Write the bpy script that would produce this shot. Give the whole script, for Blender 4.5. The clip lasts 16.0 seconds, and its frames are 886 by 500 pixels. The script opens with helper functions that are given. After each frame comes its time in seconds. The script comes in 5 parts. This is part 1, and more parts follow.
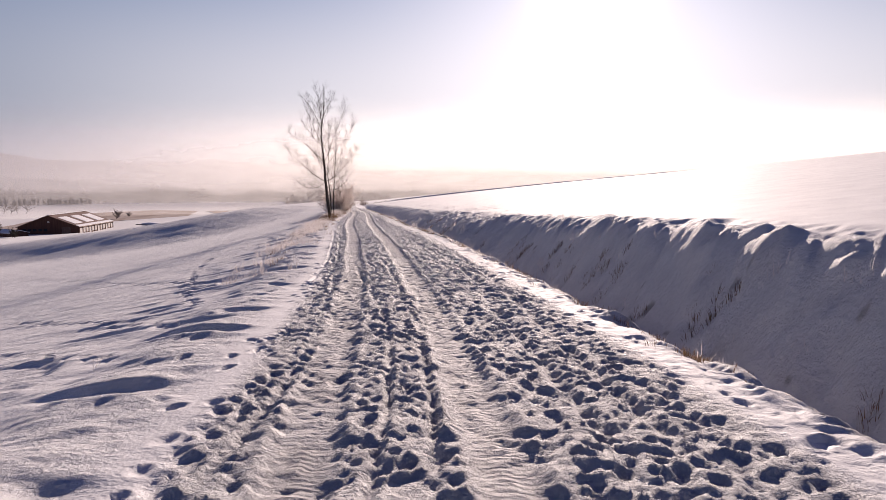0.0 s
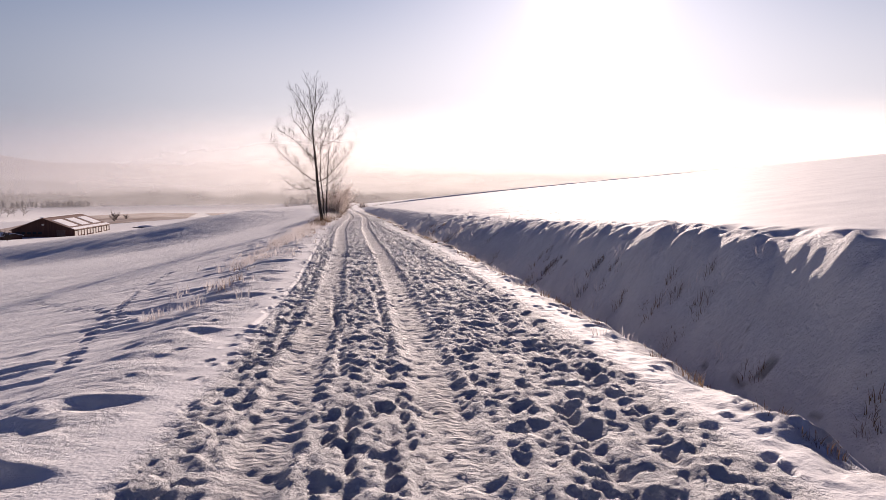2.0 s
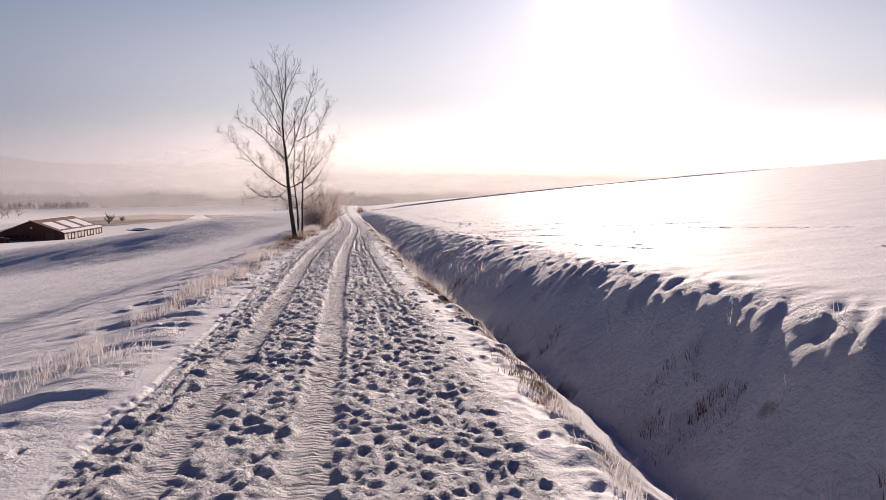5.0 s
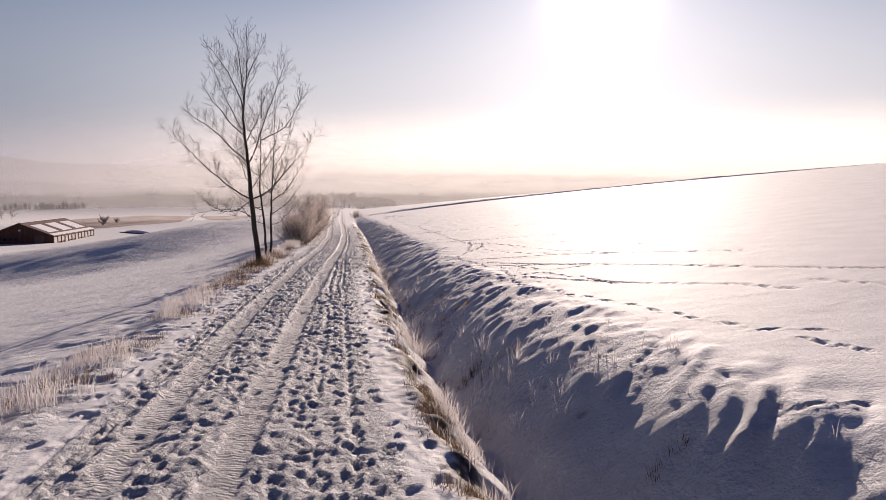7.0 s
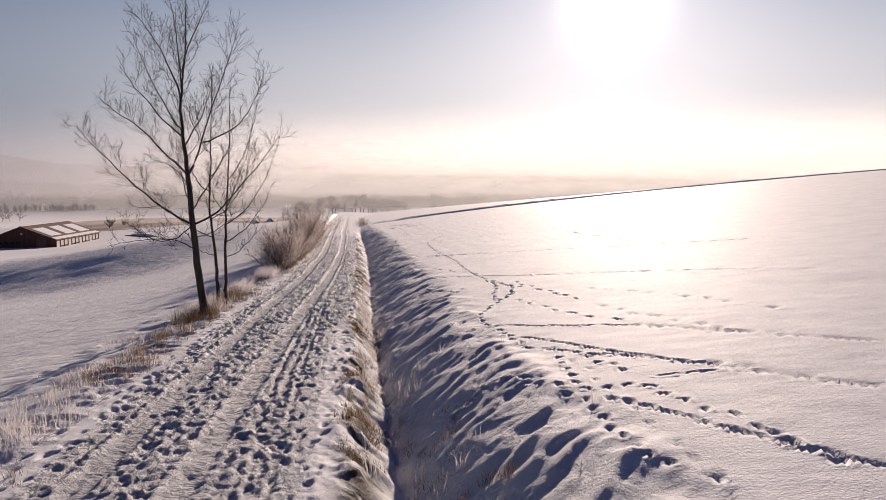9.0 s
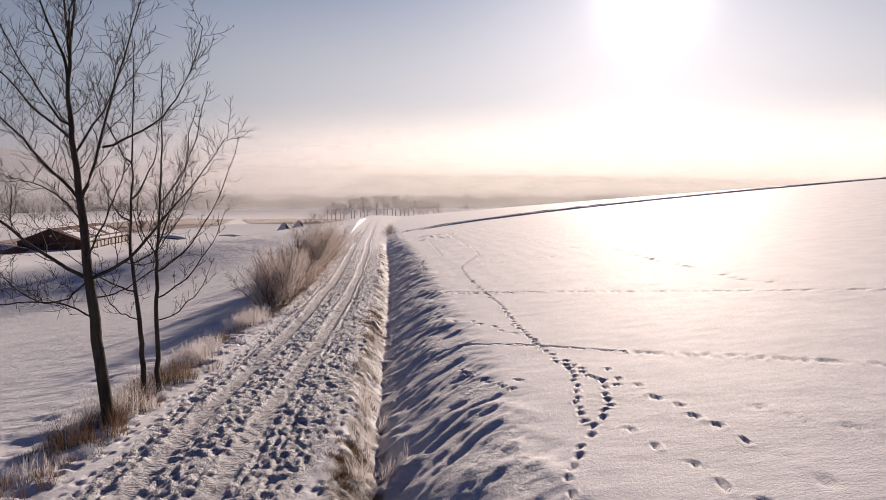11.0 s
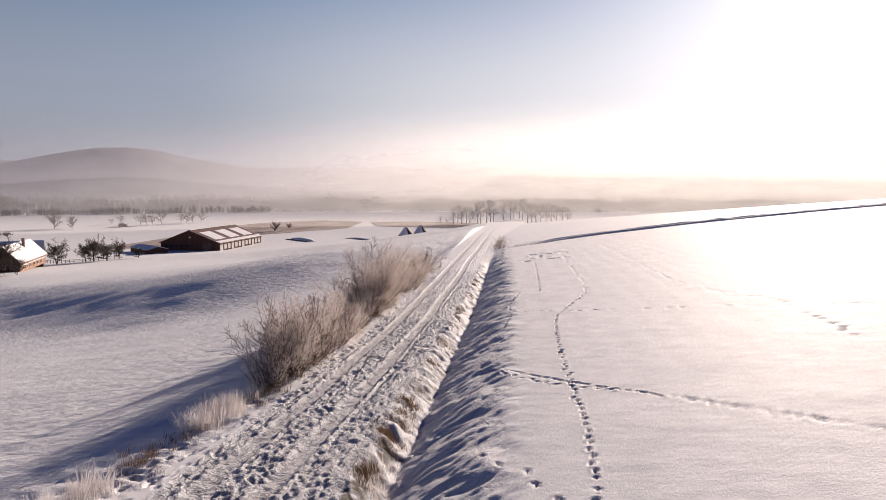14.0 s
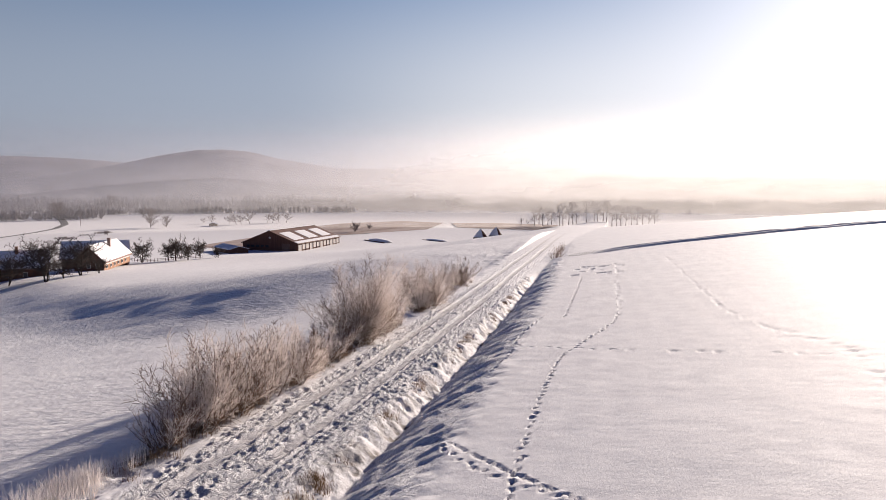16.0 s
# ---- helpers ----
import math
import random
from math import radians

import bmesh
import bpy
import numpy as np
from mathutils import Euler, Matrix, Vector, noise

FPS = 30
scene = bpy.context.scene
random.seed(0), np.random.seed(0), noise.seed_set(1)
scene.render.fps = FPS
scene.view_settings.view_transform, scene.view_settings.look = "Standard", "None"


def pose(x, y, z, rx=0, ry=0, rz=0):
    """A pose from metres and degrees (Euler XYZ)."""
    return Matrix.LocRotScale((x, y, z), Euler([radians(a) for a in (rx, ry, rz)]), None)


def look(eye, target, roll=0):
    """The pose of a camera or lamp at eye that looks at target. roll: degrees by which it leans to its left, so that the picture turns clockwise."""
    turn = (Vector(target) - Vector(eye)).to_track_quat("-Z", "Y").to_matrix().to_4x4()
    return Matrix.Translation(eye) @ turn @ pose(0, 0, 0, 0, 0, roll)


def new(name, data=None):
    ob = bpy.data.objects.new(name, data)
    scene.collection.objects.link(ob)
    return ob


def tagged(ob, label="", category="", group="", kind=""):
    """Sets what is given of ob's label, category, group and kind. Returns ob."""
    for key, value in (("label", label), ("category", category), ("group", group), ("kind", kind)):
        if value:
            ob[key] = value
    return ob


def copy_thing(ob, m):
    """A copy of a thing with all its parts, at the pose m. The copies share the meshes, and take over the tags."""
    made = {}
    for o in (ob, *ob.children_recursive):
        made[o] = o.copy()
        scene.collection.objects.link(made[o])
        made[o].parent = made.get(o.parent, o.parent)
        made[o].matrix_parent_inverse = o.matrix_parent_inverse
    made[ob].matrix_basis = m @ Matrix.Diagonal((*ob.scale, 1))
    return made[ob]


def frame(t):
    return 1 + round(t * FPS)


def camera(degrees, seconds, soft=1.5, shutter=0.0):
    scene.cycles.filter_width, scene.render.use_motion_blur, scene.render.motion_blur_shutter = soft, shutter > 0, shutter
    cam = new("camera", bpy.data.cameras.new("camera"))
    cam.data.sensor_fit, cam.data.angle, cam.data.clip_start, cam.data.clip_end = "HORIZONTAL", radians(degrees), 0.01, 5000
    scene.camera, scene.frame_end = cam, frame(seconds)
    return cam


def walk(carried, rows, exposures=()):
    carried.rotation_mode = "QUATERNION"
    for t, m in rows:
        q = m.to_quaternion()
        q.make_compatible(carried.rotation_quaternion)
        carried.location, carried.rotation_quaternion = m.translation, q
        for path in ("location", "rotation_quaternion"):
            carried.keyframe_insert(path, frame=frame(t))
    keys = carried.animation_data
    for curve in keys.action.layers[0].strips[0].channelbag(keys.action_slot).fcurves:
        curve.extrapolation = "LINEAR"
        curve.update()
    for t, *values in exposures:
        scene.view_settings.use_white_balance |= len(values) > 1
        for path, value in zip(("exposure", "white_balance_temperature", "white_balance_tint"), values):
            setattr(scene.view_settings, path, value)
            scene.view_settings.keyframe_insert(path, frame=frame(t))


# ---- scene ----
cam = camera(65.5, 16.0, soft=.65)
PATH = [
    (0, (0.001, 0.000, 2.431), (0.001, 1.989, 2.223), 0.0),
    (0.5, (-0.059, 1.248, 2.262), (-0.060, 3.238, 2.057), 0.0),
    (1, (-0.121, 2.729, 2.192), (-0.123, 4.719, 1.988), 0.0),
    (1.5, (-0.175, 4.487, 2.194), (-0.177, 6.477, 1.992), 0.0),
    (2, (-0.205, 6.484, 2.217), (-0.208, 8.474, 2.016), 0.0),
    (2.5, (-0.244, 8.657, 2.272), (-0.249, 10.647, 2.071), 0.0),
    (3, (-0.300, 11.046, 2.342), (-0.306, 13.036, 2.140), 0.0),
    (3.5, (-0.339, 13.553, 2.401), (-0.347, 15.543, 2.200), 0.0),
    (4, (-0.378, 16.197, 2.491), (-0.389, 18.187, 2.289), 0.0),
    (6.5, (-0.677, 29.893, 2.928), (-0.696, 31.883, 2.732), 0.0),
    (7, (-0.743, 32.707, 3.153), (-0.763, 34.697, 2.953), 0.0),
    (7.5, (-0.792, 35.567, 3.309), (-0.814, 37.557, 3.109), 0.0),
    (8, (-0.838, 38.427, 3.500), (-0.862, 40.417, 3.300), 0.0),
    (8.5, (-0.911, 41.314, 3.690), (-0.942, 43.303, 3.491), 0.0),
    (9, (-0.957, 44.246, 3.889), (-1.013, 46.235, 3.691), 0.0),
    (9.5, (-1.038, 47.073, 4.130), (-1.119, 49.061, 3.931), 0.0),
    (12, (-1.939, 60.826, 4.897), (-2.185, 62.801, 4.702), 0.0),
    (12.5, (-1.775, 62.797, 5.050), (-2.094, 64.762, 4.856), 0.0),
    (13, (-1.436, 64.774, 5.237), (-1.826, 66.726, 5.043), 0.0),
    (13.5, (-0.952, 66.727, 5.446), (-1.409, 68.665, 5.252), 0.0),
    (14, (-0.351, 68.633, 5.633), (-0.873, 70.554, 5.440), 0.0),
    (14.5, (0.342, 70.491, 5.812), (-0.243, 72.393, 5.619), 0.0),
    (15, (1.113, 72.329, 5.956), (0.466, 74.211, 5.764), 0.0),
    (15.5, (1.858, 74.205, 6.062), (1.154, 76.067, 5.870), 0.0),
    (16, (2.592, 76.094, 6.131), (1.833, 77.934, 5.939), 0.0),
]
walk(cam, [(t, look(eye, target, roll)) for t, eye, target, roll in PATH], exposures=[(0, 0.68, 6470, 26), (7, 0.54, 6540, 23), (9.5, 0.44, 6600, 22), (12.5, 0.52, 6600, 22), (16, 0.85, 6330, 18)])

# ---- world, sun ----
SUN_AZ, SUN_EL = radians(12.0), radians(14.0)
world = bpy.data.worlds.new("winter_sky")
scene.world = world
world.use_nodes = True
wn, wl = world.node_tree.nodes, world.node_tree.links
sky = wn.new("ShaderNodeTexSky")
sky.sky_type = "NISHITA"
sky.sun_disc = False
sky.sun_elevation, sky.sun_rotation = SUN_EL, SUN_AZ
sky.altitude, sky.air_density, sky.dust_density, sky.ozone_density = 250, 1.0, 0.4, 3.2
# winter haze: towards the horizon the sky pales to a milky lilac, all the way round
co, sep, ramp, mix, pale, mild = (wn.new("ShaderNode" + k) for k in ("TexCoord", "SeparateXYZ", "MapRange", "MixRGB", "HueSaturation", "MixRGB"))
wl.new(co.outputs["Generated"], sep.inputs[0])
wl.new(sep.outputs[2], ramp.inputs[0])
ramp.interpolation_type = "SMOOTHERSTEP"
ramp.inputs[1].default_value, ramp.inputs[2].default_value, ramp.inputs[3].default_value, ramp.inputs[4].default_value = -.02, .40, 1.0, 0.0
pale.inputs["Saturation"].default_value, pale.inputs["Value"].default_value = .22, 1.12
wl.new(sky.outputs[0], pale.inputs["Color"])
wl.new(ramp.outputs[0], mild.inputs[0])
wl.new(sky.outputs[0], mild.inputs[1])
wl.new(pale.outputs[0], mild.inputs[2])
half = wn.new("ShaderNodeMath")
half.operation = "MULTIPLY"
half.inputs[1].default_value = .62
wl.new(ramp.outputs[0], half.inputs[0])
way = wn.new("ShaderNodeVectorMath")
way.operation = "DOT_PRODUCT"
way.inputs[1].default_value = (math.sin(SUN_AZ) * math.cos(SUN_EL), math.cos(SUN_AZ) * math.cos(SUN_EL), math.sin(SUN_EL))
wl.new(co.outputs["Generated"], way.inputs[0])
# the haze scatters forwards: bright on the sun's side, dull and bluish behind
side, tone = wn.new("ShaderNodeMapRange"), wn.new("ShaderNodeMixRGB")
side.interpolation_type = "SMOOTHSTEP"
side.inputs[1].default_value, side.inputs[2].default_value = .66, 1.0
wl.new(way.outputs["Value"], side.inputs[0])
wl.new(side.outputs[0], tone.inputs[0])
tone.inputs[1].default_value, tone.inputs[2].default_value = (3.0, 3.9, 5.0, 1), (11.4, 11.5, 11.0, 1)
wl.new(tone.outputs[0], mix.inputs[2])
wl.new(half.outputs[0], mix.inputs[0])
wl.new(mild.outputs[0], mix.inputs[1])
# overhead the clear winter sky deepens
high, deepen = wn.new("ShaderNodeMapRange"), wn.new("ShaderNodeMixRGB")
high.interpolation_type = "SMOOTHSTEP"
high.inputs[1].default_value, high.inputs[2].default_value = .28, .72
wl.new(sep.outputs[2], high.inputs[0])
wl.new(high.outputs[0], deepen.inputs[0])
deepen.blend_type = "MULTIPLY"
deepen.inputs[2].default_value = (.26, .21, .58, 1)
wl.new(mix.outputs[0], deepen.inputs[1])
# the glare round the low sun, in thin ice haze
toward, narrow, wide, glare, lit = (wn.new("ShaderNode" + k) for k in ("Math", "Math", "Math", "Math", "MixRGB"))
toward.operation, narrow.operation, wide.operation, glare.operation = "MAXIMUM", "POWER", "POWER", "MULTIPLY_ADD"
toward.inputs[1].default_value, narrow.inputs[1].default_value, wide.inputs[1].default_value, glare.inputs[1].default_value = 0, 760, 40, 9
wl.new(way.outputs["Value"], toward.inputs[0])
wl.new(toward.outputs[0], narrow.inputs[0])
wl.new(toward.outputs[0], wide.inputs[0])
wl.new(narrow.outputs[0], glare.inputs[0])
wl.new(wide.outputs[0], glare.inputs[2])
lit.blend_type = "ADD"
lit.inputs[0].default_value = 1
tint = wn.new("ShaderNodeVectorMath")
tint.operation = "SCALE"
tint.inputs[0].default_value = (2.2, 2.1, 2.0)
wl.new(glare.outputs[0], tint.inputs["Scale"])
wl.new(deepen.outputs[0], lit.inputs[1])
wl.new(tint.outputs[0], lit.inputs[2])
wl.new(lit.outputs[0], wn["Background"].inputs[0])
wn["Background"].inputs[1].default_value = 0.047
sun = new("sun", bpy.data.lights.new("sun", "SUN"))
sun.data.energy, sun.data.angle, sun.data.color = 5.0, radians(0.6), (1.0, 0.87, 0.69)
sun.matrix_world = look((0, 0, 0), (-math.sin(SUN_AZ) * math.cos(SUN_EL), -math.cos(SUN_AZ) * math.cos(SUN_EL), -math.sin(SUN_EL)))

# ---- materials ----


def material(name, base, rough=0.7, spec=0.3):
    m = bpy.data.materials.new(name)
    m.use_nodes = True
    b = m.node_tree.nodes["Principled BSDF"]
    b.inputs["Base Color"].default_value = (*base, 1)
    b.inputs["Roughness"].default_value = rough
    b.inputs["Specular IOR Level"].default_value = spec
    return m


def varied(name, low, high, scale=3.0, rough=0.8, spec=0.25, bump=0.0, bump_scale=30.0, distance=0.02, stretch=(1, 1, 1), per_object=0.0, space="Object"):
    """A surface whose colour wanders between two tones at two scales, with fine relief."""
    m = material(name, low, rough, spec)
    n, l = m.node_tree.nodes, m.node_tree.links
    b = n["Principled BSDF"]
    co, mp = n.new("ShaderNodeTexCoord"), n.new("ShaderNodeMapping")
    mp.inputs["Scale"].default_value = stretch
    l.new(co.outputs[space], mp.inputs["Vector"])
    a, c = n.new("ShaderNodeTexNoise"), n.new("ShaderNodeTexNoise")
    a.inputs["Scale"].default_value, a.inputs["Detail"].default_value = scale, 4
    c.inputs["Scale"].default_value, c.inputs["Detail"].default_value = scale * 9, 3
    l.new(mp.outputs[0], a.inputs["Vector"])
    l.new(mp.outputs[0], c.inputs["Vector"])
    mix = n.new("ShaderNodeMath")
    mix.operation = "MULTIPLY_ADD"
    mix.inputs[1].default_value = 0.4
    l.new(c.outputs[0], mix.inputs[0])
    l.new(a.outputs[0], mix.inputs[2])
    ramp = n.new("ShaderNodeValToRGB")
    ramp.color_ramp.elements[0].position, ramp.color_ramp.elements[1].position = 0.5, 0.9
    ramp.color_ramp.elements[0].color, ramp.color_ramp.elements[1].color = (*low, 1), (*high, 1)
    if per_object:
        info, add = n.new("ShaderNodeObjectInfo"), n.new("ShaderNodeMath")
        add.operation = "MULTIPLY_ADD"
        add.inputs[1].default_value = per_object
        l.new(info.outputs["Random"], add.inputs[0])
        l.new(mix.outputs[0], add.inputs[2])
        l.new(add.outputs[0], ramp.inputs[0])
    else:
        l.new(mix.outputs[0], ramp.inputs[0])
    l.new(ramp.outputs[0], b.inputs["Base Color"])
    if bump:
        r, bp = n.new("ShaderNodeTexNoise"), n.new("ShaderNodeBump")
        r.inputs["Scale"].default_value, r.inputs["Detail"].default_value = bump_scale, 5
        l.new(mp.outputs[0], r.inputs["Vector"])
        bp.inputs["Strength"].default_value, bp.inputs["Distance"].default_value = bump, distance
        l.new(r.outputs[0], bp.inputs["Height"])
        l.new(bp.outputs[0], b.inputs["Normal"])
    return m


SNOW = varied("snow", (0.60, 0.60, 0.63), (0.71, 0.71, 0.73), scale=0.8, rough=0.76, spec=0.14, bump=0.45, bump_scale=22, distance=0.025)


def bare_soil(m):
    """Where the sheet is marked as bare, earth and dead grass show through the snow."""
    n, l = m.node_tree.nodes, m.node_tree.links
    b = n["Principled BSDF"]
    was = b.inputs["Base Color"].links[0].from_socket
    at, tex, soil, mixer = n.new("ShaderNodeAttribute"), n.new("ShaderNodeTexNoise"), n.new("ShaderNodeValToRGB"), n.new("ShaderNodeMixRGB")
    at.attribute_name = "bare"
    co = n.new("ShaderNodeTexCoord")
    tex.inputs["Scale"].default_value, tex.inputs["Detail"].default_value = 9, 5
    l.new(co.outputs["Object"], tex.inputs["Vector"])
    soil.color_ramp.elements[0].position, soil.color_ramp.elements[1].position = .35, .7
    soil.color_ramp.elements[0].color, soil.color_ramp.elements[1].color = (.02, .013, .009, 1), (.11, .072, .045, 1)
    l.new(tex.outputs[0], soil.inputs[0])
    l.new(at.outputs["Fac"], mixer.inputs[0])
    l.new(was, mixer.inputs[1])
    l.new(soil.outputs[0], mixer.inputs[2])
    l.new(mixer.outputs[0], b.inputs["Base Color"])


bare_soil(SNOW)


def drifted(m):
    """A second, broader relief: the wind's shallow waves in the snow."""
    n, l = m.node_tree.nodes, m.node_tree.links
    b = n["Principled BSDF"]
    fine = b.inputs["Normal"].links[0].from_node
    co, mp, tex, bp = n.new("ShaderNodeTexCoord"), n.new("ShaderNodeMapping"), n.new("ShaderNodeTexNoise"), n.new("ShaderNodeBump")
    mp.inputs["Scale"].default_value, mp.inputs["Rotation"].default_value = (.7, 1.35, 1), (0, 0, .3)
    tex.inputs["Scale"].default_value, tex.inputs["Detail"].default_value, tex.inputs["Roughness"].default_value = 1.5, 6, .62
    bp.inputs["Strength"].default_value = .32
    at, far = n.new("ShaderNodeAttribute"), n.new("ShaderNodeMath")
    at.attribute_name = "tracked"
    far.operation = "MULTIPLY_ADD"
    far.inputs[1].default_value, far.inputs[2].default_value = 1.0, .07
    l.new(at.outputs["Fac"], far.inputs[0])
    l.new(far.outputs[0], bp.inputs["Distance"])
    l.new(co.outputs["Object"], mp.inputs[0])
    l.new(mp.outputs[0], tex.inputs["Vector"])
    l.new(tex.outputs[0], bp.inputs["Height"])
    l.new(bp.outputs[0], fine.inputs["Normal"])


drifted(SNOW)


def crumbled(m):
    """On the trodden way the snow is broken into crumbs and clods."""
    n, l = m.node_tree.nodes, m.node_tree.links
    b = n["Principled BSDF"]
    last = b.inputs["Normal"].links[0].from_socket
    co, mp, tex, bp, at, big = n.new("ShaderNodeTexCoord"), n.new("ShaderNodeMapping"), n.new("ShaderNodeTexNoise"), n.new("ShaderNodeBump"), n.new("ShaderNodeAttribute"), n.new("ShaderNodeMath")
    at.attribute_name = "trod"
    mp.inputs["Rotation"].default_value = (0, 0, .5)
    tex.inputs["Scale"].default_value, tex.inputs["Detail"].default_value, tex.inputs["Roughness"].default_value = 7.5, 6, .68
    bp.inputs["Strength"].default_value = 1.0
    big.operation = "MULTIPLY"
    big.inputs[1].default_value = .17
    l.new(at.outputs["Fac"], big.inputs[0])
    l.new(big.outputs[0], bp.inputs["Distance"])
    l.new(co.outputs["Object"], mp.inputs[0])
    l.new(mp.outputs[0], tex.inputs["Vector"])
    l.new(tex.outputs[0], bp.inputs["Height"])
    l.new(last, bp.inputs["Normal"])
    l.new(bp.outputs[0], b.inputs["Normal"])


crumbled(SNOW)


def treaded(m):
    """In the wheel ruts the tyre's cleats stand as fine slanting bars."""
    n, l = m.node_tree.nodes, m.node_tree.links
    b = n["Principled BSDF"]
    last = b.inputs["Normal"].links[0].from_socket
    mask, phase, wave, size, bp = n.new("ShaderNodeAttribute"), n.new("ShaderNodeAttribute"), n.new("ShaderNodeMath"), n.new("ShaderNodeMath"), n.new("ShaderNodeBump")
    mask.attribute_name, phase.attribute_name = "rut", "cleat"
    wave.operation, wave.inputs[1].default_value = "PINGPONG", 1.0
    l.new(phase.outputs["Fac"], wave.inputs[0])
    size.operation, size.inputs[1].default_value = "MULTIPLY", .011
    l.new(mask.outputs["Fac"], size.inputs[0])
    l.new(size.outputs[0], bp.inputs["Distance"])
    bp.inputs["Strength"].default_value = 1.0
    l.new(wave.outputs[0], bp.inputs["Height"])
    l.new(last, bp.inputs["Normal"])
    l.new(bp.outputs[0], b.inputs["Normal"])


treaded(SNOW)
SNOW.node_tree.nodes["Principled BSDF"].inputs["Sheen Weight"].default_value = 0.10
SNOW.node_tree.nodes["Principled BSDF"].inputs["Sheen Roughness"].default_value = 0.45


def backlit(m, amount):
    """Thin blades and rime let some of the light through."""
    n, l = m.node_tree.nodes, m.node_tree.links
    b = n["Principled BSDF"]
    thin, both = n.new("ShaderNodeBsdfTranslucent"), n.new("ShaderNodeMixShader")
    l.new(b.inputs["Base Color"].links[0].from_socket, thin.inputs[0])
    both.inputs[0].default_value = amount
    l.new(b.outputs[0], both.inputs[1])
    l.new(thin.outputs[0], both.inputs[2])
    l.new(both.outputs[0], n["Material Output"].inputs[0])
    return m

BARK = varied("bark", (0.03, 0.024, 0.021), (0.075, 0.06, 0.052), scale=6, rough=0.9, bump=0.6, bump_scale=25, stretch=(1, 1, 0.2))
BARN_WOOD = varied("barn_wood", (0.07, 0.03, 0.025), (0.12, 0.055, 0.04), scale=0.6, rough=0.85, stretch=(3, 3, 0.2))

# ---- the lie of the land ----


def table(ys, vs, smooth):
    """A smooth curve through the given stations."""
    grid = np.arange(-600, 4000, 0.5)
    v = np.interp(grid, ys, vs)
    k = int(smooth / 0.5) | 1
    w = np.hanning(k + 2)[1:-1]
    pad = np.concatenate([v[0] + (v[1] - v[0]) * np.arange(-k, 0), v, v[-1] + (v[-1] - v[-2]) * np.arange(1, k + 1)])
    v = np.convolve(pad, w / w.sum(), "same")[k:-k]
    return lambda y: np.interp(y, grid, v)


track_x = table([-600, -40, 5, 10, 20, 38, 50, 60, 73, 90, 107, 125, 138, 156, 204, 261, 330, 4000],
                [50, 3.6, -.3, -.75, -1.7, -4.1, -5.9, -7.2, -8.7, -10.6, -13.0, -15.9, -18.1, -21.1, -28.6, -37, -47.5, -600], 14)
track_z = table([-600, -40, 0, 11, 18, 23, 44, 56, 73, 86, 107, 130, 156, 215, 250, 285, 310, 350, 400, 500, 700, 1000, 4000],
                [22, 1.3, .25, -.1, -.40, -.54, -.98, -1.33, -1.75, -2.2, -2.85, -3.5, -4.1, -5.1, -5.9, -6.8, -8.0, -10.8, -14, -19, -25.5, -26.5, -26.5], 12)
lip_u = table([-600, 38, 45, 52, 62, 73, 90, 107, 125, 138, 156, 4000], [4.3, 4.3, 4.0, 3.75, 3.55, 3.15, 2.55, 2.5, 2.55, 2.55, 2.6, 2.6], 10)
bed_u = table([-600, 28, 45, 61, 67, 73, 84, 97, 107, 156, 4000], [6.7, 6.6, 5.2, 4.55, 4.25, 4.0, 3.6, 3.4, 3.4, 3.4, 3.4], 10)
crest_u = table([-600, 26, 45, 64, 79, 95, 120, 156, 4000], [9.0, 9.0, 8.4, 7.1, 6.25, 5.7, 5.35, 5.1, 5.1], 10)
ditch_depth = table([-600, 25, 45, 61, 100, 140, 150, 155, 4000], [1.7, 1.6, 1.2, .9, .6, .5, .4, 0.05, 0.0], 6)


def near(value, width, power=2):
    return np.exp(-np.abs(value / width) ** power)


def smooth01(t):
    t = np.clip(t, 0, 1)
    return t * t * (3 - 2 * t)


def smin(a, b, k):
    """The lower of two surfaces, with a round passage k metres high."""
    h = np.clip(.5 + .5 * (b - a) / k, 0, 1)
    return b * (1 - h) + a * h - k * h * (1 - h)


def lattice(ix, iy, seed):
    h = (ix.astype(np.int64) * 374761393 + iy.astype(np.int64) * 668265263 + seed * 974634777) & 0xFFFFFFFF
    h = ((h ^ (h >> 13)) * 1274126177) & 0xFFFFFFFF
    return ((h ^ (h >> 16)) & 0xFFFF) / 65535.0


def ripple(x, y, seed=0):
    """Smooth noise from -1 to 1 with features about one unit across."""
    ix, iy = np.floor(x), np.floor(y)
    fx, fy = smooth01(x - ix), smooth01(y - iy)
    a, b = lattice(ix, iy, seed), lattice(ix + 1, iy, seed)
    c, d = lattice(ix, iy + 1, seed), lattice(ix + 1, iy + 1, seed)
    return 2 * (a + (b - a) * fx + (c - a) * fy + (a - b - c + d) * fx * fy) - 1


def field_z(x, y):
    """The field that climbs on the sunny side of the ditch."""
    a, b = np.clip(x, -60, 260) / 50, (np.clip(y, -60, 300) - 80) / 50
    z = -.8783 + 6.1428 * a - .647 * b - .221 * a * a - .4227 * a * b + .0987 * b * b - .0331 * b ** 3
    past = np.maximum(y - 290, 0)
    return np.maximum(z - 0.00045 * past ** 2 - 0.02 * past, -26)


def slope_drop(w):
    """How far the meadow falls, w metres from the track's verge."""
    w = np.maximum(w, 0)
    near = .215 * w - .0006 * w * w
    far = .215 * 135 - .0006 * 135 ** 2 + .053 * (w - 135) + 0.0004 * np.minimum(w - 135, 150) ** 2
    return np.where(w < 135, near, far)


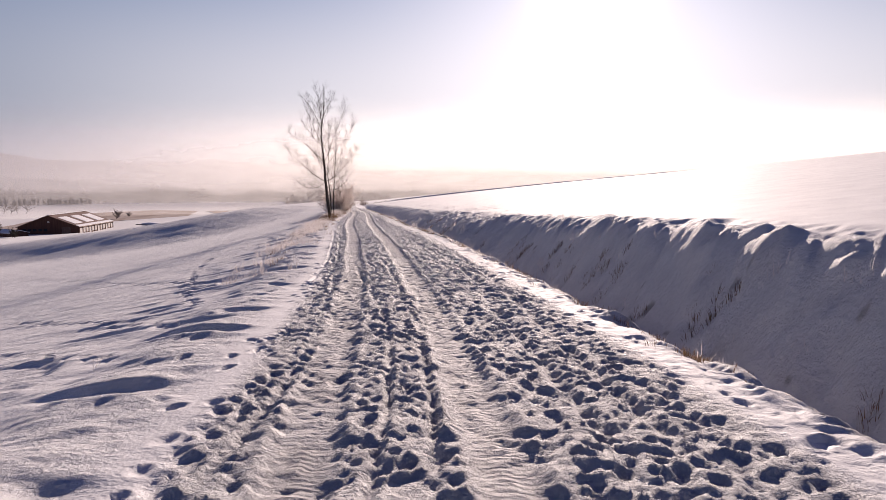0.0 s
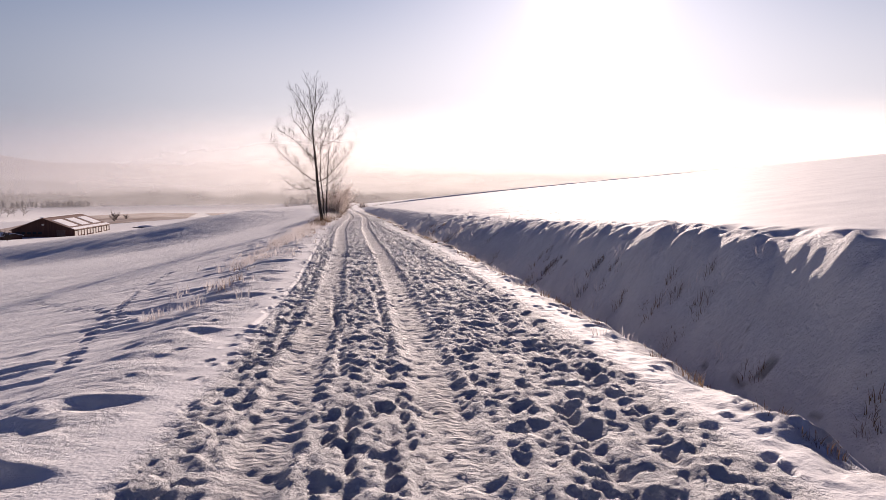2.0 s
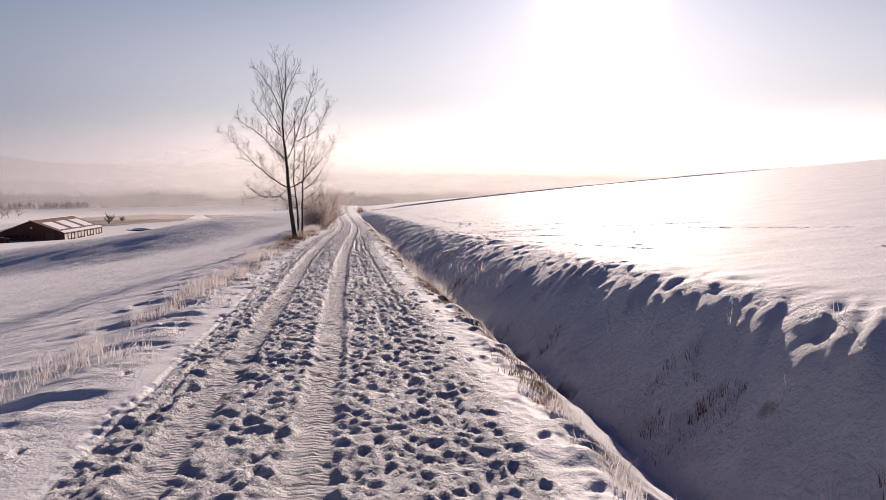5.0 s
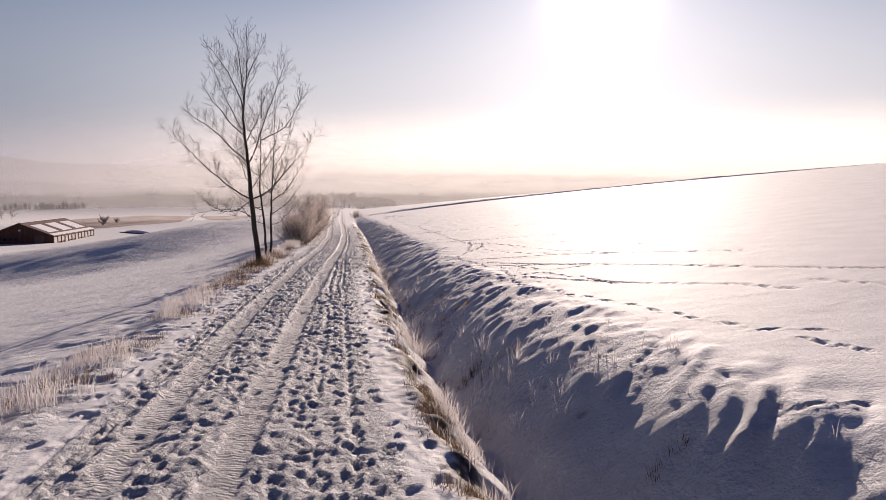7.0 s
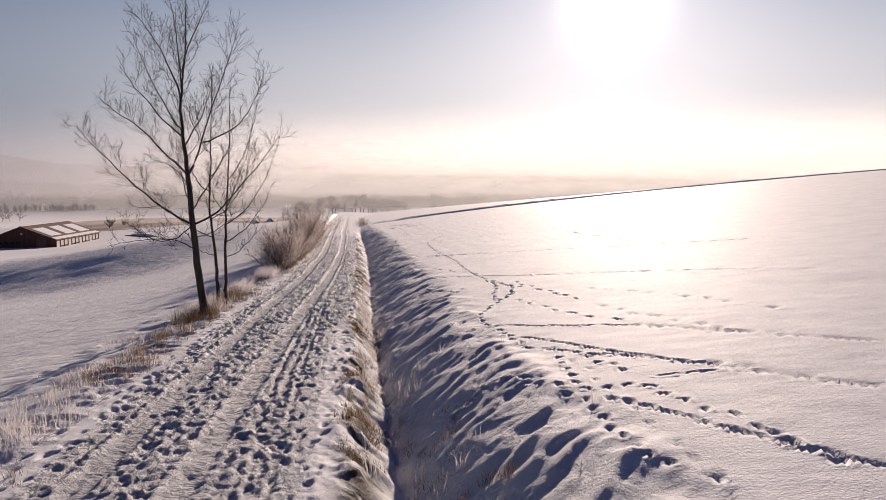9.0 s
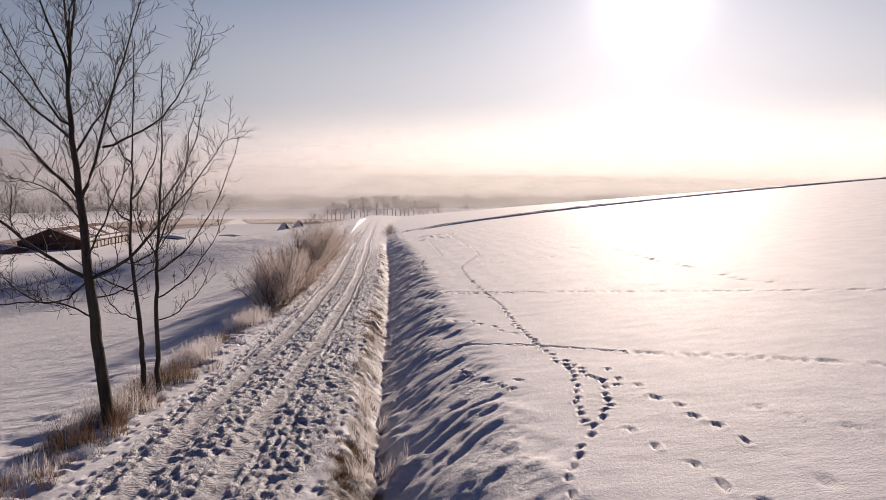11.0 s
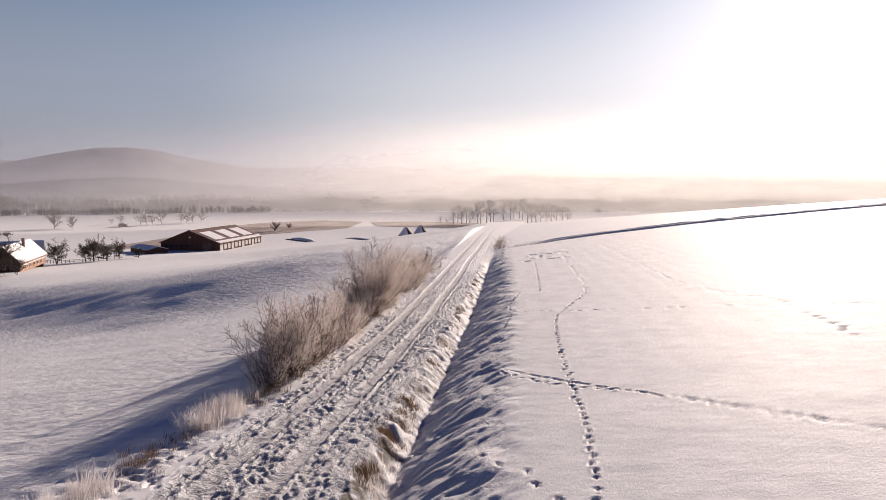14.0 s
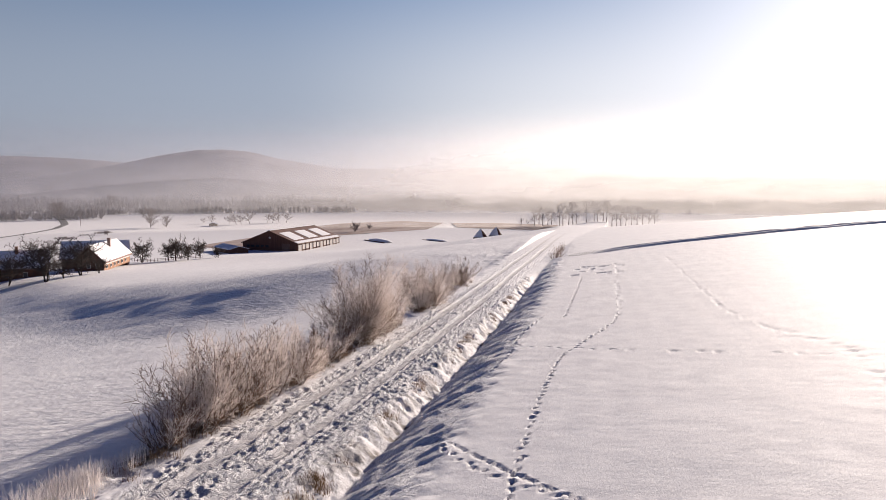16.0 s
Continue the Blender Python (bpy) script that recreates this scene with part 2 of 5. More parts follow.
bank_y = table([-600, -150, -120, -89, -63, -51, -40, -33, -20, 4000], [360, 175, 157, 146, 136, 135, 141, 153, 175, 175], 8)
bank_h = table([-600, -300, -180, -110, -70, -55, -44, -36, -28, 4000], [0, 1.0, 3.0, 4.0, 4.1, 4.0, 3.4, 2.0, 0, 0], 8)
lane_y = table([-600, -24, -19, -5, 10, 30, 60, 100, 160, 4000], [150, 166, 168, 184, 194, 203, 212, 222, 235, 260], 6)


def land(x, y):
    """Height of the ground without the small marks in the snow."""
    u = x - track_x(y)
    zt = track_z(y)
    uv = -2.9
    w = uv - u
    left = zt - slope_drop(w) * smooth01(w / 2.5 + .25) * (1 - .15 * smooth01((y - 190) / 150))
    past = y - bank_y(x)
    rise = bank_h(x) * smooth01((past + 7) / 31) * (1 - smooth01((past - 26) / 90))
    left = left + rise + near(past - 8, 17, 4) * np.minimum(bank_h(x), 1) * (.05 * ripple(x / 19, y / 4.2 - x * .05, 6) + .07 * ripple(x / 5, y / 2.9, 7))
    left = left + .5 * ripple(x / 23, y / 31, 5) * smooth01(w / 30)
    left = np.maximum(left, -26 + .4 * ripple(x / 60, y / 60, 8) - .004 * np.maximum(y - 600, 0))
    zf = field_z(x, y)
    lip, bed, crest, deep = lip_u(y), bed_u(y), crest_u(y), ditch_depth(y)
    calm = 1 - .9 * smooth01((y - 58) / 16)
    fray = .14 * calm * ripple(y / .8, x * 0, 9) + .09 * calm * ripple(y / .33, x * 0, 10) + .03 * ripple(y / .15, x * 0, 14)
    lip, bed, crest = lip + fray, bed + .3 * fray, crest + .06 * ripple(y / 1.1, x * 0, 15) + .05 * ripple(y / .4, x * 0, 16)
    fold = .85 + .45 * smooth01((y - 32) / 14) - .35 * smooth01((y - 75) / 15)
    # the near bank falls from a round shoulder, the far one climbs steeply and curls over at its crest
    down = zt - deep * (u - lip) / np.maximum(bed - lip, .3)
    climb = (zf - zt + deep) / np.maximum(crest - .25 - bed, .3)
    steep = smooth01((y - 32) / 14)
    up = zt - deep + (climb * (1 - steep) + (1.05 - .33 * smooth01((y - 64) / 14)) * steep) * (u - bed)
    right = -smin(-smin(zt, down, .22), -smin(zf, up, fold), .12)
    right = np.where(u > crest + 2.5, zf, right)
    z = np.where(u < uv, left, right)
    common = np.maximum(zt - .055 * np.abs(u), -26 - .004 * np.maximum(y - 600, 0))
    far = smooth01((y - 300) / 90)
    return z * (1 - far) + np.minimum(z, common) * far


def land_at(x, y):
    return float(land(np.array(float(x)), np.array(float(y))))

# ---- marks in the snow ----


GROOVES = [  # stations along the track, offsets from its middle, half width, depth
    ([3, 4.9, 7.5, 10.7, 14, 20, 26], [-.35, -.25, -.07, -.02, -.18, -.64, -.9], .05, .06),
    ([3, 4.9, 7.5, 11, 15.3, 21.6, 27], [.2, .26, .4, .5, .37, .25, .1], .05, .06),
    ([2, 4.8, 6.4, 9.1, 14.4, 21.6, 28], [-1.75, -1.59, -1.43, -1.2, -1.3, -1.54, -1.8], .07, .05),
    ([17, 20, 25, 32, 45], [-1.75, -1.62, -1.5, -1.55, -1.7], .05, .05),
    ([18, 21, 26, 33, 46], [-2.1, -1.95, -1.85, -1.9, -2.0], .05, .05),
    ([5, 9, 11, 13.4, 18.7, 27], [1.9, 2.0, 2.08, 2.14, 2.55, 2.75], .09, .06),
    ([5, 9.3, 11.8, 15.5, 20.5, 30], [2.45, 2.59, 2.69, 2.9, 3.15, 3.3], .10, .07),
    ([34, 42, 48, 54, 62, 75], [2.1, 2.0, 1.9, 1.8, 1.5, 1.2], .07, .06),
    ([36, 43, 50, 57, 66, 80], [2.7, 2.62, 2.5, 2.3, 1.95, 1.5], .07, .07),
    ([55, 65, 80, 100, 125], [1.9, 1.75, 1.4, 1.25, 1.3], .08, .05),
    ([40, 48, 60, 80, 110], [-1.5, -1.45, -1.4, -1.5, -1.4], .06, .04),
]


def relief(u, y):
    """Ruts, drifts and trodden lumps, over the plain lie of the land."""
    lip, bed, crest = lip_u(y), bed_u(y), crest_u(y)
    trod = smooth01((u + 2.2 + .3 * ripple(y / 1.5, y * 0, 3)) / .5) * smooth01((lip - .75 + .6 * smooth01((y - 66) / 12) - u + .25 * ripple(y / 1.2, y * 0, 4)) / .5)
    a, b = .8 * u + .6 * y, .8 * y - .6 * u
    c, e = .6 * u - .8 * y, .6 * y + .8 * u
    lumps = .024 * ripple(a / .42, b / .38, 11) + .07 * (.36 - np.abs(ripple(c / .24, e / .21, 12))) + .05 * (.36 - np.abs(ripple(a / .13, b / .12, 13))) + .014 * ripple(c / .062, e / .06, 14)
    lumps = lumps * (.9 + .35 * smooth01((y - 45) / 20))
    z = np.zeros_like(u)
    rut = np.zeros_like(u)
    for mid, seed in ((-.86, 21), (.84, 22)):
        d = u - mid - .07 * ripple(y / 7, y * 0, seed)
        r = near(d, .29, 4) * (.8 + .2 * ripple(y / 3, y * 0, seed + 5))
        wear = .55 + .45 * ripple(y / 2.3, u / .6, seed + 9)
        bars = np.abs(((y / .10 + np.abs(d) * 2.2) % 1.0) * 2 - 1)
        z += trod * (-.058 * r + .02 * near(np.abs(d) - .37, .07) * (1 + 1.2 * ripple(y / .25, u / .2, seed + 2)) + .016 * r * bars * (.35 + .65 * wear) + .016 * r * ripple(u / .12, y / .07, seed + 3))
        rut = np.maximum(rut, r)
    long = smooth01((u - 1.15) / .2) * .030 * ripple(u / .11 + .2 * ripple(y / 2, y * 0, 24), y / 1.1, 25) * (.5 + .5 * ripple(y / 4, u / .8, 26))
    z += trod * (lumps * (1 - .8 * rut) + long + .035 * near(u, .42) + .02 * near(u - 1.6, .35))
    z += .3 * lumps * smooth01((u - 1.0) / .5) * smooth01((lip + .2 - u) / .3) * (1 - trod)
    for ys, us, wide, deep in GROOVES:
        d = u - np.interp(y, ys, us) - .03 * ripple(y / .9, y * 0, 31)
        ends = smooth01((y - ys[0]) / 1.5) * smooth01((ys[-1] - y) / 3)
        z += ends * (.55 + .45 * ripple(y / 1.3, y * 0 + deep * 50, 32)) * (-deep * near(d, wide, 4) + .12 * deep * near(np.abs(d) - wide * 1.8, wide * .6))
    # wind-carved drifts on the verge and thin ones on the meadow
    verge = smooth01((-2.1 - u) / .9) * (1 - .75 * smooth01((-u - 5.5) / 3))
    n = ripple(u / 1.7 + y * .25, y / .75 + u * .18, 41)
    scour = smooth01((n - .15) / .4)
    z += verge * (.05 * n - .12 * scour + (.022 + .03 * smooth01((y - 40) / 15)) * ripple(u / .55 + y * .4, y / .26, 42) + .012 * ripple(u / .2, y / .12, 46))
    open_left = smooth01((-3.4 - u) / 2)
    n = ripple(u / 1.3 + y * .3, y / .42 + u * .11, 43)
    z += open_left * (.012 * n + .004 * ripple(u / .5, y / .22, 44) + .05 * ripple(u / 5, y / 3, 45))
    # ribs of drifted snow that comb down the far bank from its crest
    bank = smooth01((u - bed - .1) / .6) * (1 - smooth01((u - crest - .35) / 1.3))
    top = near(u - crest + .35, 1.15)
    s = y - .95 * (u - bed) + .22 * ripple(u / .9, y / 1.4, 50)
    n = ripple(s / .29, (u - bed) / 1.4, 51)
    m = ripple(s / .15, (u - bed) / .9, 52)
    late = .5 + .5 * smooth01((y - 40) / 25)
    z += bank * ((.012 + (.055 - .01 * smooth01((y - 60) / 20)) * top) * n + (.006 + .018 * top) * m * late + .045 * top * ripple(s / .8, (u - bed) / 1.8, 49)
                 + (.55 + .9 * (1 - smooth01((y - 22) / 14))) * (.11 * ripple(a / 1.1, b / .9, 58) + .06 * ripple(c / .5, e / .45, 59)) + .010 * ripple(u / .16, y / .16, 53))
    z += near(u - bed, .8) * (.13 * ripple(u / .6, y / .7, 54) + .06 * ripple(u / .26, y / .28, 55)) * smooth01((150 - y) / 4)
    edge = near(u - lip - .2, .5) * smooth01((152 - y) / 6)
    z += edge * (.11 * ripple(u / .42, y / .55, 56) + .08 * (.4 - np.abs(ripple(u / .27, y / .25, 57))) + .015 * ripple(u / .1, y / .1, 60))
    # the open field
    open_right = smooth01((u - crest) / 1.5)
    z += open_right * (.006 * ripple(u / .8 + .4 * y, y / .5, 61) + .012 * ripple(u / 3.4, y / 2.2, 62) + .003 * np.sin((u + .02 * y + .1 * ripple(u / 3, y / 9, 63)) * 2 * np.pi / 1.5) * smooth01((y - 75) / 30))
    return z


PRINTS = []  # x, y, heading, half length, half width, depth
rng = np.random.default_rng(7)


def tread(u0, u1, y0, y1, per_m2, size=1.0, deep=1.0):
    for _ in range(int(per_m2 * (u1 - u0) * (y1 - y0))):
        y = rng.uniform(y0, y1)
        PRINTS.append((track_x(y) + rng.uniform(u0, u1), y, -.15 + rng.normal(0, .3), size * rng.uniform(.10, .19), size * rng.uniform(.05, .10), deep * rng.uniform(.02, .06)))


def trail(points, step, length, width, deep, stray=.05, pairs=True):
    """A line of prints through the given places."""
    p = np.array(points, float)
    run = np.concatenate([[0], np.cumsum(np.hypot(*np.diff(p, axis=0).T))])
    s, k = 0.0, 0
    while s < run[-1]:
        x, y = np.interp(s, run, p[:, 0]), np.interp(s, run, p[:, 1])
        x2, y2 = np.interp(s + .3, run, p[:, 0]), np.interp(s + .3, run, p[:, 1])
        a = math.atan2(-(x2 - x), y2 - y) if s + .3 < run[-1] else a
        off = (stray if k % 2 else -stray) if pairs else 0
        PRINTS.append((x + off * math.cos(a) + rng.normal(0, .03), y + off * math.sin(a) + rng.normal(0, .03), a + rng.normal(0, .15), length * rng.uniform(.8, 1.2), width * rng.uniform(.8, 1.2), deep * rng.uniform(.7, 1.2)))
        s += step * rng.uniform(.75, 1.25)
        k += 1


tread(1.3, 3.4, 3, 45, 2.6, 1.15)
tread(1.3, 3.2, 45, 75, 5)
tread(1.2, 2.2, 75, 150, 6, .9)
tread(-.45, .45, 3, 150, 5)
tread(-2.2, -1.25, 3, 150, 3.0, .9)
tread(-3.6, -2.0, 3, 60, .7)
tread(3.2, 4.3, 3, 30, 1.6)
tread(-1.2, 1.2, 3, 150, .5, 1, .7)
tread(1.0, 2.4, 75, 150, 5, .85, .8)
tread(-.5, .5, 60, 150, 2.5, .85, .8)
tread(-2.3, -1.2, 60, 150, 2, .85, .8)
tread(2.8, 4.0, 30, 70, 1.2)
tread(-3.6, -2.0, 40, 95, 4.0, 1.1, 1.1)
tread(-5.5, -3.4, 40, 95, .8, 1.1, 1.1)
hare = dict(step=.50, length=.14, width=.06, deep=.10, stray=.04)
meadow_hare = dict(step=.7, length=.22, width=.12, deep=.09, stray=.06)
walker = dict(step=.50, length=.13, width=.055, deep=.115, stray=.03)
spoor = dict(step=.9, length=.22, width=.05, deep=.085, stray=.06)
faint = dict(step=.8, length=.18, width=.045, deep=.04, stray=.05)
line = dict(step=.34, length=.21, width=.05, deep=.095, stray=.0, pairs=False)
# the long trail up the field, then over the bank
trail([(-8.2, 150.6), (-5.5, 133), (-3.5, 120.4), (-3.1, 115.2), (-3.7, 110.4), (-4.1, 107.2), (-4.1, 105.4), (-3.3, 99.2), (-2.3, 93.2), (-1.4, 88), (-.9, 83.5), (-.1, 78.5), (.5, 75.6), (1.2, 74)], **walker)
trail([(1.2, 74), (1.1, 72.2), (.2, 69.8), (-.3, 68.1), (-.3, 66.7), (.1, 65.6), (.4, 64.1), (.9, 62.4)], **walker)
trail([(.5, 75.6), (.5, 74.4), (.4, 73), (.3, 71)], **walker)
trail([(.2, 65.8), (1.5, 65), (4, 63.6), (5.8, 61.8), (7, 60.4), (10, 57.4)], **line)
trail([(.9, 62.4), (2.1, 61.1), (3, 60.4), (3.8, 59.6), (4.6, 59), (5.2, 58.4)], **line)
trail([(1.4, 75.1), (2.9, 70), (3.7, 67.6), (4.3, 65.3), (5.2, 63.4), (6, 61.7)], **spoor)
trail([(1.2, 70.2), (2.6, 66.6), (3.7, 64.5)], **spoor)
trail([(4, 70.9), (6, 68), (6.9, 66.3), (7.6, 64.6), (8.2, 63.3)], **spoor)
trail([(-4, 80.2), (-2.9, 80.4), (-.9, 79.3), (1.2, 77.8), (3.2, 76.3), (5.2, 75.1), (8.7, 72.5), (12.1, 69.4)], **line)
trail([(-5, 94.8), (-2, 92.4), (.6, 90.7), (3.9, 88.3), (7.3, 86), (9.6, 84.5), (14, 81.5), (18, 79)], **line)
trail([(-5.6, 95.4), (-4.7, 94), (-3.6, 93), (-2.2, 92.1), (-.6, 91.3)], **walker)
trail([(.5, 59.2), (1, 58.6), (1.5, 57.6), (1.6, 56.5), (1.8, 54.5), (2.5, 54)], **walker)
trail([(1.4, 61), (1.4, 60.1), (1.6, 59.1), (1.5, 58.6), (1.7, 58.1), (2.4, 58.2), (2.9, 58.4)], **walker)
trail([(2.1, 60.7), (2.5, 59.7), (2.8, 58.7)], **walker)
trail([(2.8, 57.9), (3.1, 57), (3.5, 56.1), (4.4, 53.4)], **walker)
trail([(3.4, 58.5), (4.3, 58.5)], **line)
trail([(-1.1, 58.8), (-.1, 59.8), (.5, 59.5)], **line)
trail([(-3.5, 157), (.5, 131.7), (2.6, 118.6), (3.9, 113.6), (5.5, 110.3), (7.2, 107.4), (8.2, 97), (9.3, 91.7), (9.7, 87.4), (10.5, 86.3)], **walker)
trail([(-7, 109.2), (-1.6, 107.7), (3.1, 106.7), (6.1, 106.1), (12, 104)], **spoor)
trail([(-4, 85.7), (-2.6, 84.4), (-1.6, 82.7), (-.8, 80.7)], **spoor)
trail([(-2.7, 77.2), (-2.3, 75.8), (-1.7, 75), (-1.1, 73.9)], **walker)
trail([(.5, 76.5), (.9, 75.3)], **walker)
trail([(1, 74.4), (1.3, 73.7), (1.8, 73.2)], **walker)
trail([(-1, 74.8), (-.4, 74.6)], **spoor)
trail([(-6.6, 104), (-6.9, 107.5), (-7.8, 112.6), (-8, 118.3)], **walker)
trail([(-6.5, 117.9), (-9.9, 141)], **walker)
# along the crest of the bank, and lines that leave it
trail([(1.4, 63.1), (2.5, 54), (2.7, 50.6), (3.2, 46.7), (3.6, 42.6), (4.4, 38), (5.3, 33.4), (5.8, 27), (6.2, 18)], **faint)
trail([(2.5, 53.4), (3.7, 50.3), (4.4, 48.2), (5.1, 46.2), (6.4, 45)], **spoor)
trail([(2, 57.4), (4.5, 53.5), (6.9, 51), (7.7, 49.2)], **line)
trail([(.9, 63.6), (3.8, 59.6), (6.2, 56.7), (10.6, 50.6)], **line)
trail([(5.6, 44.8), (6.1, 43.4)], **line)
trail([(3.9, 41.6), (4.8, 41.4)], **line)
trail([(8.6, 50.3), (10.4, 46.1), (11.9, 42.7)], **line)
trail([(10, 38), (10.6, 37.6), (11.1, 37.5)], **walker)
trail([(7.1, 30.1), (7.4, 29)], **line)
# ground scuffed where walkers turn off the lane
for _ in range(22):
    PRINTS.append((rng.uniform(-12.5, -6.5), rng.uniform(141, 154), rng.uniform(0, 3), rng.uniform(.3, .8), rng.uniform(.2, .4), rng.uniform(.08, .16)))
# on the meadow
trail([(-13.3, 39.0), (-11.3, 31.1), (-7.8, 20.8), (-6.0, 16.7)], **meadow_hare)
trail([(-15.5, 24.2), (-9.7, 18.4), (-5.5, 13.6)], **meadow_hare)
trail([(-48.5, 74.6), (-7.2, 22.5)], **meadow_hare)
trail([(-10.0, 15.1), (-5.1, 10.5)], **hare)
PRINTS = np.array(PRINTS)


def stamp(us, ys, z):
    """Press every print that lies on a strip of the sheet into its heights."""
    base = track_x(ys)
    for x, y, a, lo, wi, deep in PRINTS:
        u = x - float(track_x(y))
        if not (us[0] - .3 < u < us[-1] + .3 and ys[0] < y < ys[-1]):
            continue
        i0, i1 = np.searchsorted(ys, (y - .45, y + .45))
        j0, j1 = np.searchsorted(us, (u - .45, u + .45))
        if i1 <= i0 or j1 <= j0:
            continue
        dx = us[None, j0:j1] + base[i0:i1, None] - x
        dy = ys[i0:i1, None] - y + 0 * dx
        along, across = -dx * math.sin(a) + dy * math.cos(a), dx * math.cos(a) + dy * math.sin(a)
        r = np.sqrt((along / lo) ** 2 + (across / wi) ** 2)
        z[i0:i1, j0:j1] += -deep * np.exp(-r ** 4) + .28 * deep * np.exp(-((r - 1.35) / .3) ** 2)


def spaced(stops):
    """Stations from one stop to the next, each stretch with its own step: [(start, step), ..., (end, 0)]."""
    out = []
    for (a, s), (b, _) in zip(stops, stops[1:]):
        n = max(1, round((b - a) / s))
        out += list(a + (b - a) * np.arange(n) / n)
    return np.array(out + [stops[-1][0]])


def stretch_out(start, first, ratio, end):
    out, step = [start], first
    while out[-1] < end:
        out.append(out[-1] + step)
        step *= ratio
    return np.array(out)


def mesh_of(name, verts, faces, mat, smooth=True):
    me = bpy.data.meshes.new(name)
    me.vertices.add(len(verts))
    me.vertices.foreach_set("co", np.ascontiguousarray(verts, dtype=np.float32).ravel())
    k = faces.shape[1]
    me.loops.add(faces.size)
    me.loops.foreach_set("vertex_index", np.ascontiguousarray(faces, dtype=np.int32).ravel())
    me.polygons.add(len(faces))
    me.polygons.foreach_set("loop_start", np.arange(0, faces.size, k, dtype=np.int32))
    me.polygons.foreach_set("use_smooth", np.full(len(faces), smooth))
    me.materials.append(mat)
    me.update(calc_edges=True)
    return me


# ---- the ground, one sheet: fine along the track, coarser away from it ----
ROWS = np.concatenate([-stretch_out(-3, .3, 1.12, 500)[::-1][:-1], spaced([(3, .043), (24, .058), (40, .074), (60, .085), (85, .10), (110, .15), (140, .34), (200, .8), (280, 0)]), stretch_out(280, 1.2, 1.05, 3600)[1:]])
ROWS = ROWS[(len(ROWS) - 1) % 8:]
STRIPS = [(np.concatenate([-stretch_out(14, .4, 1.032, 2200)[::-1]]), 4),
          (spaced([(-14, .16), (-8, .10), (-4.2, 0)]), 2),
          (spaced([(-4.2, .06), (-2.4, .044), (4.0, .06), (6.6, 0)]), 1),
          (spaced([(6.6, .075), (11.5, 0)]), 1),
          (spaced([(11.5, .13), (19, .25), (24, 0)]), 2),
          (stretch_out(24, .5, 1.07, 2200), 8)]


def bareness(u, y):
    """Where trampling or wind has laid the ground open: along the ditch's edge, by the bushes, a little in the ruts."""
    lip = lip_u(y)
    n = .55 * ripple(u / .8, y / 1.1, 71) + .45 * ripple(u / .22, y / .25, 72) + .2 * ripple(u / .09, y / .09, 73)
    strong = .35 + .65 * smooth01((y - 28) / 12) - .6 * smooth01((y - 84) / 14)
    edge = near(u - lip - .22, .42) * smooth01((n - .08 + .3 * strong) * 3.5) * strong * smooth01((150 - y) / 6)
    hedge = near(u + 3.1, .75) * smooth01((n + .3) * 3) * smooth01((y - 89) / 3) * (smooth01((118 - y) / 2) + smooth01((y - 121) / 1.5) * smooth01((127 - y) / 2))
    verge = near(u + 3.4, .5) * smooth01((n - .35) * 4) * smooth01((y - 42) / 6) * smooth01((88 - y) / 4)
    rut = (near(u + .86, .3, 4) + near(u - .84, .3, 4)) * (.25 + .12 * smooth01(n + .3))
    bed = near(u - bed_u(y), .35) * smooth01((n - .25) * 3) * .8 * smooth01((146 - y) / 6)
    k = .6 * ripple(u / .5, y / .6, 74) + .5 * ripple(u / .17, y / .2, 75)
    holes = near(u - .5 * (bed_u(y) + crest_u(y)) + .4, 1.0) * smooth01((k - .74) * 8) * .6 * smooth01((90 - y) / 20)
    return np.clip(edge + hedge + verge + rut + bed + holes, 0, 1) * smooth01((y + 5) / 8) * smooth01((260 - y) / 80)


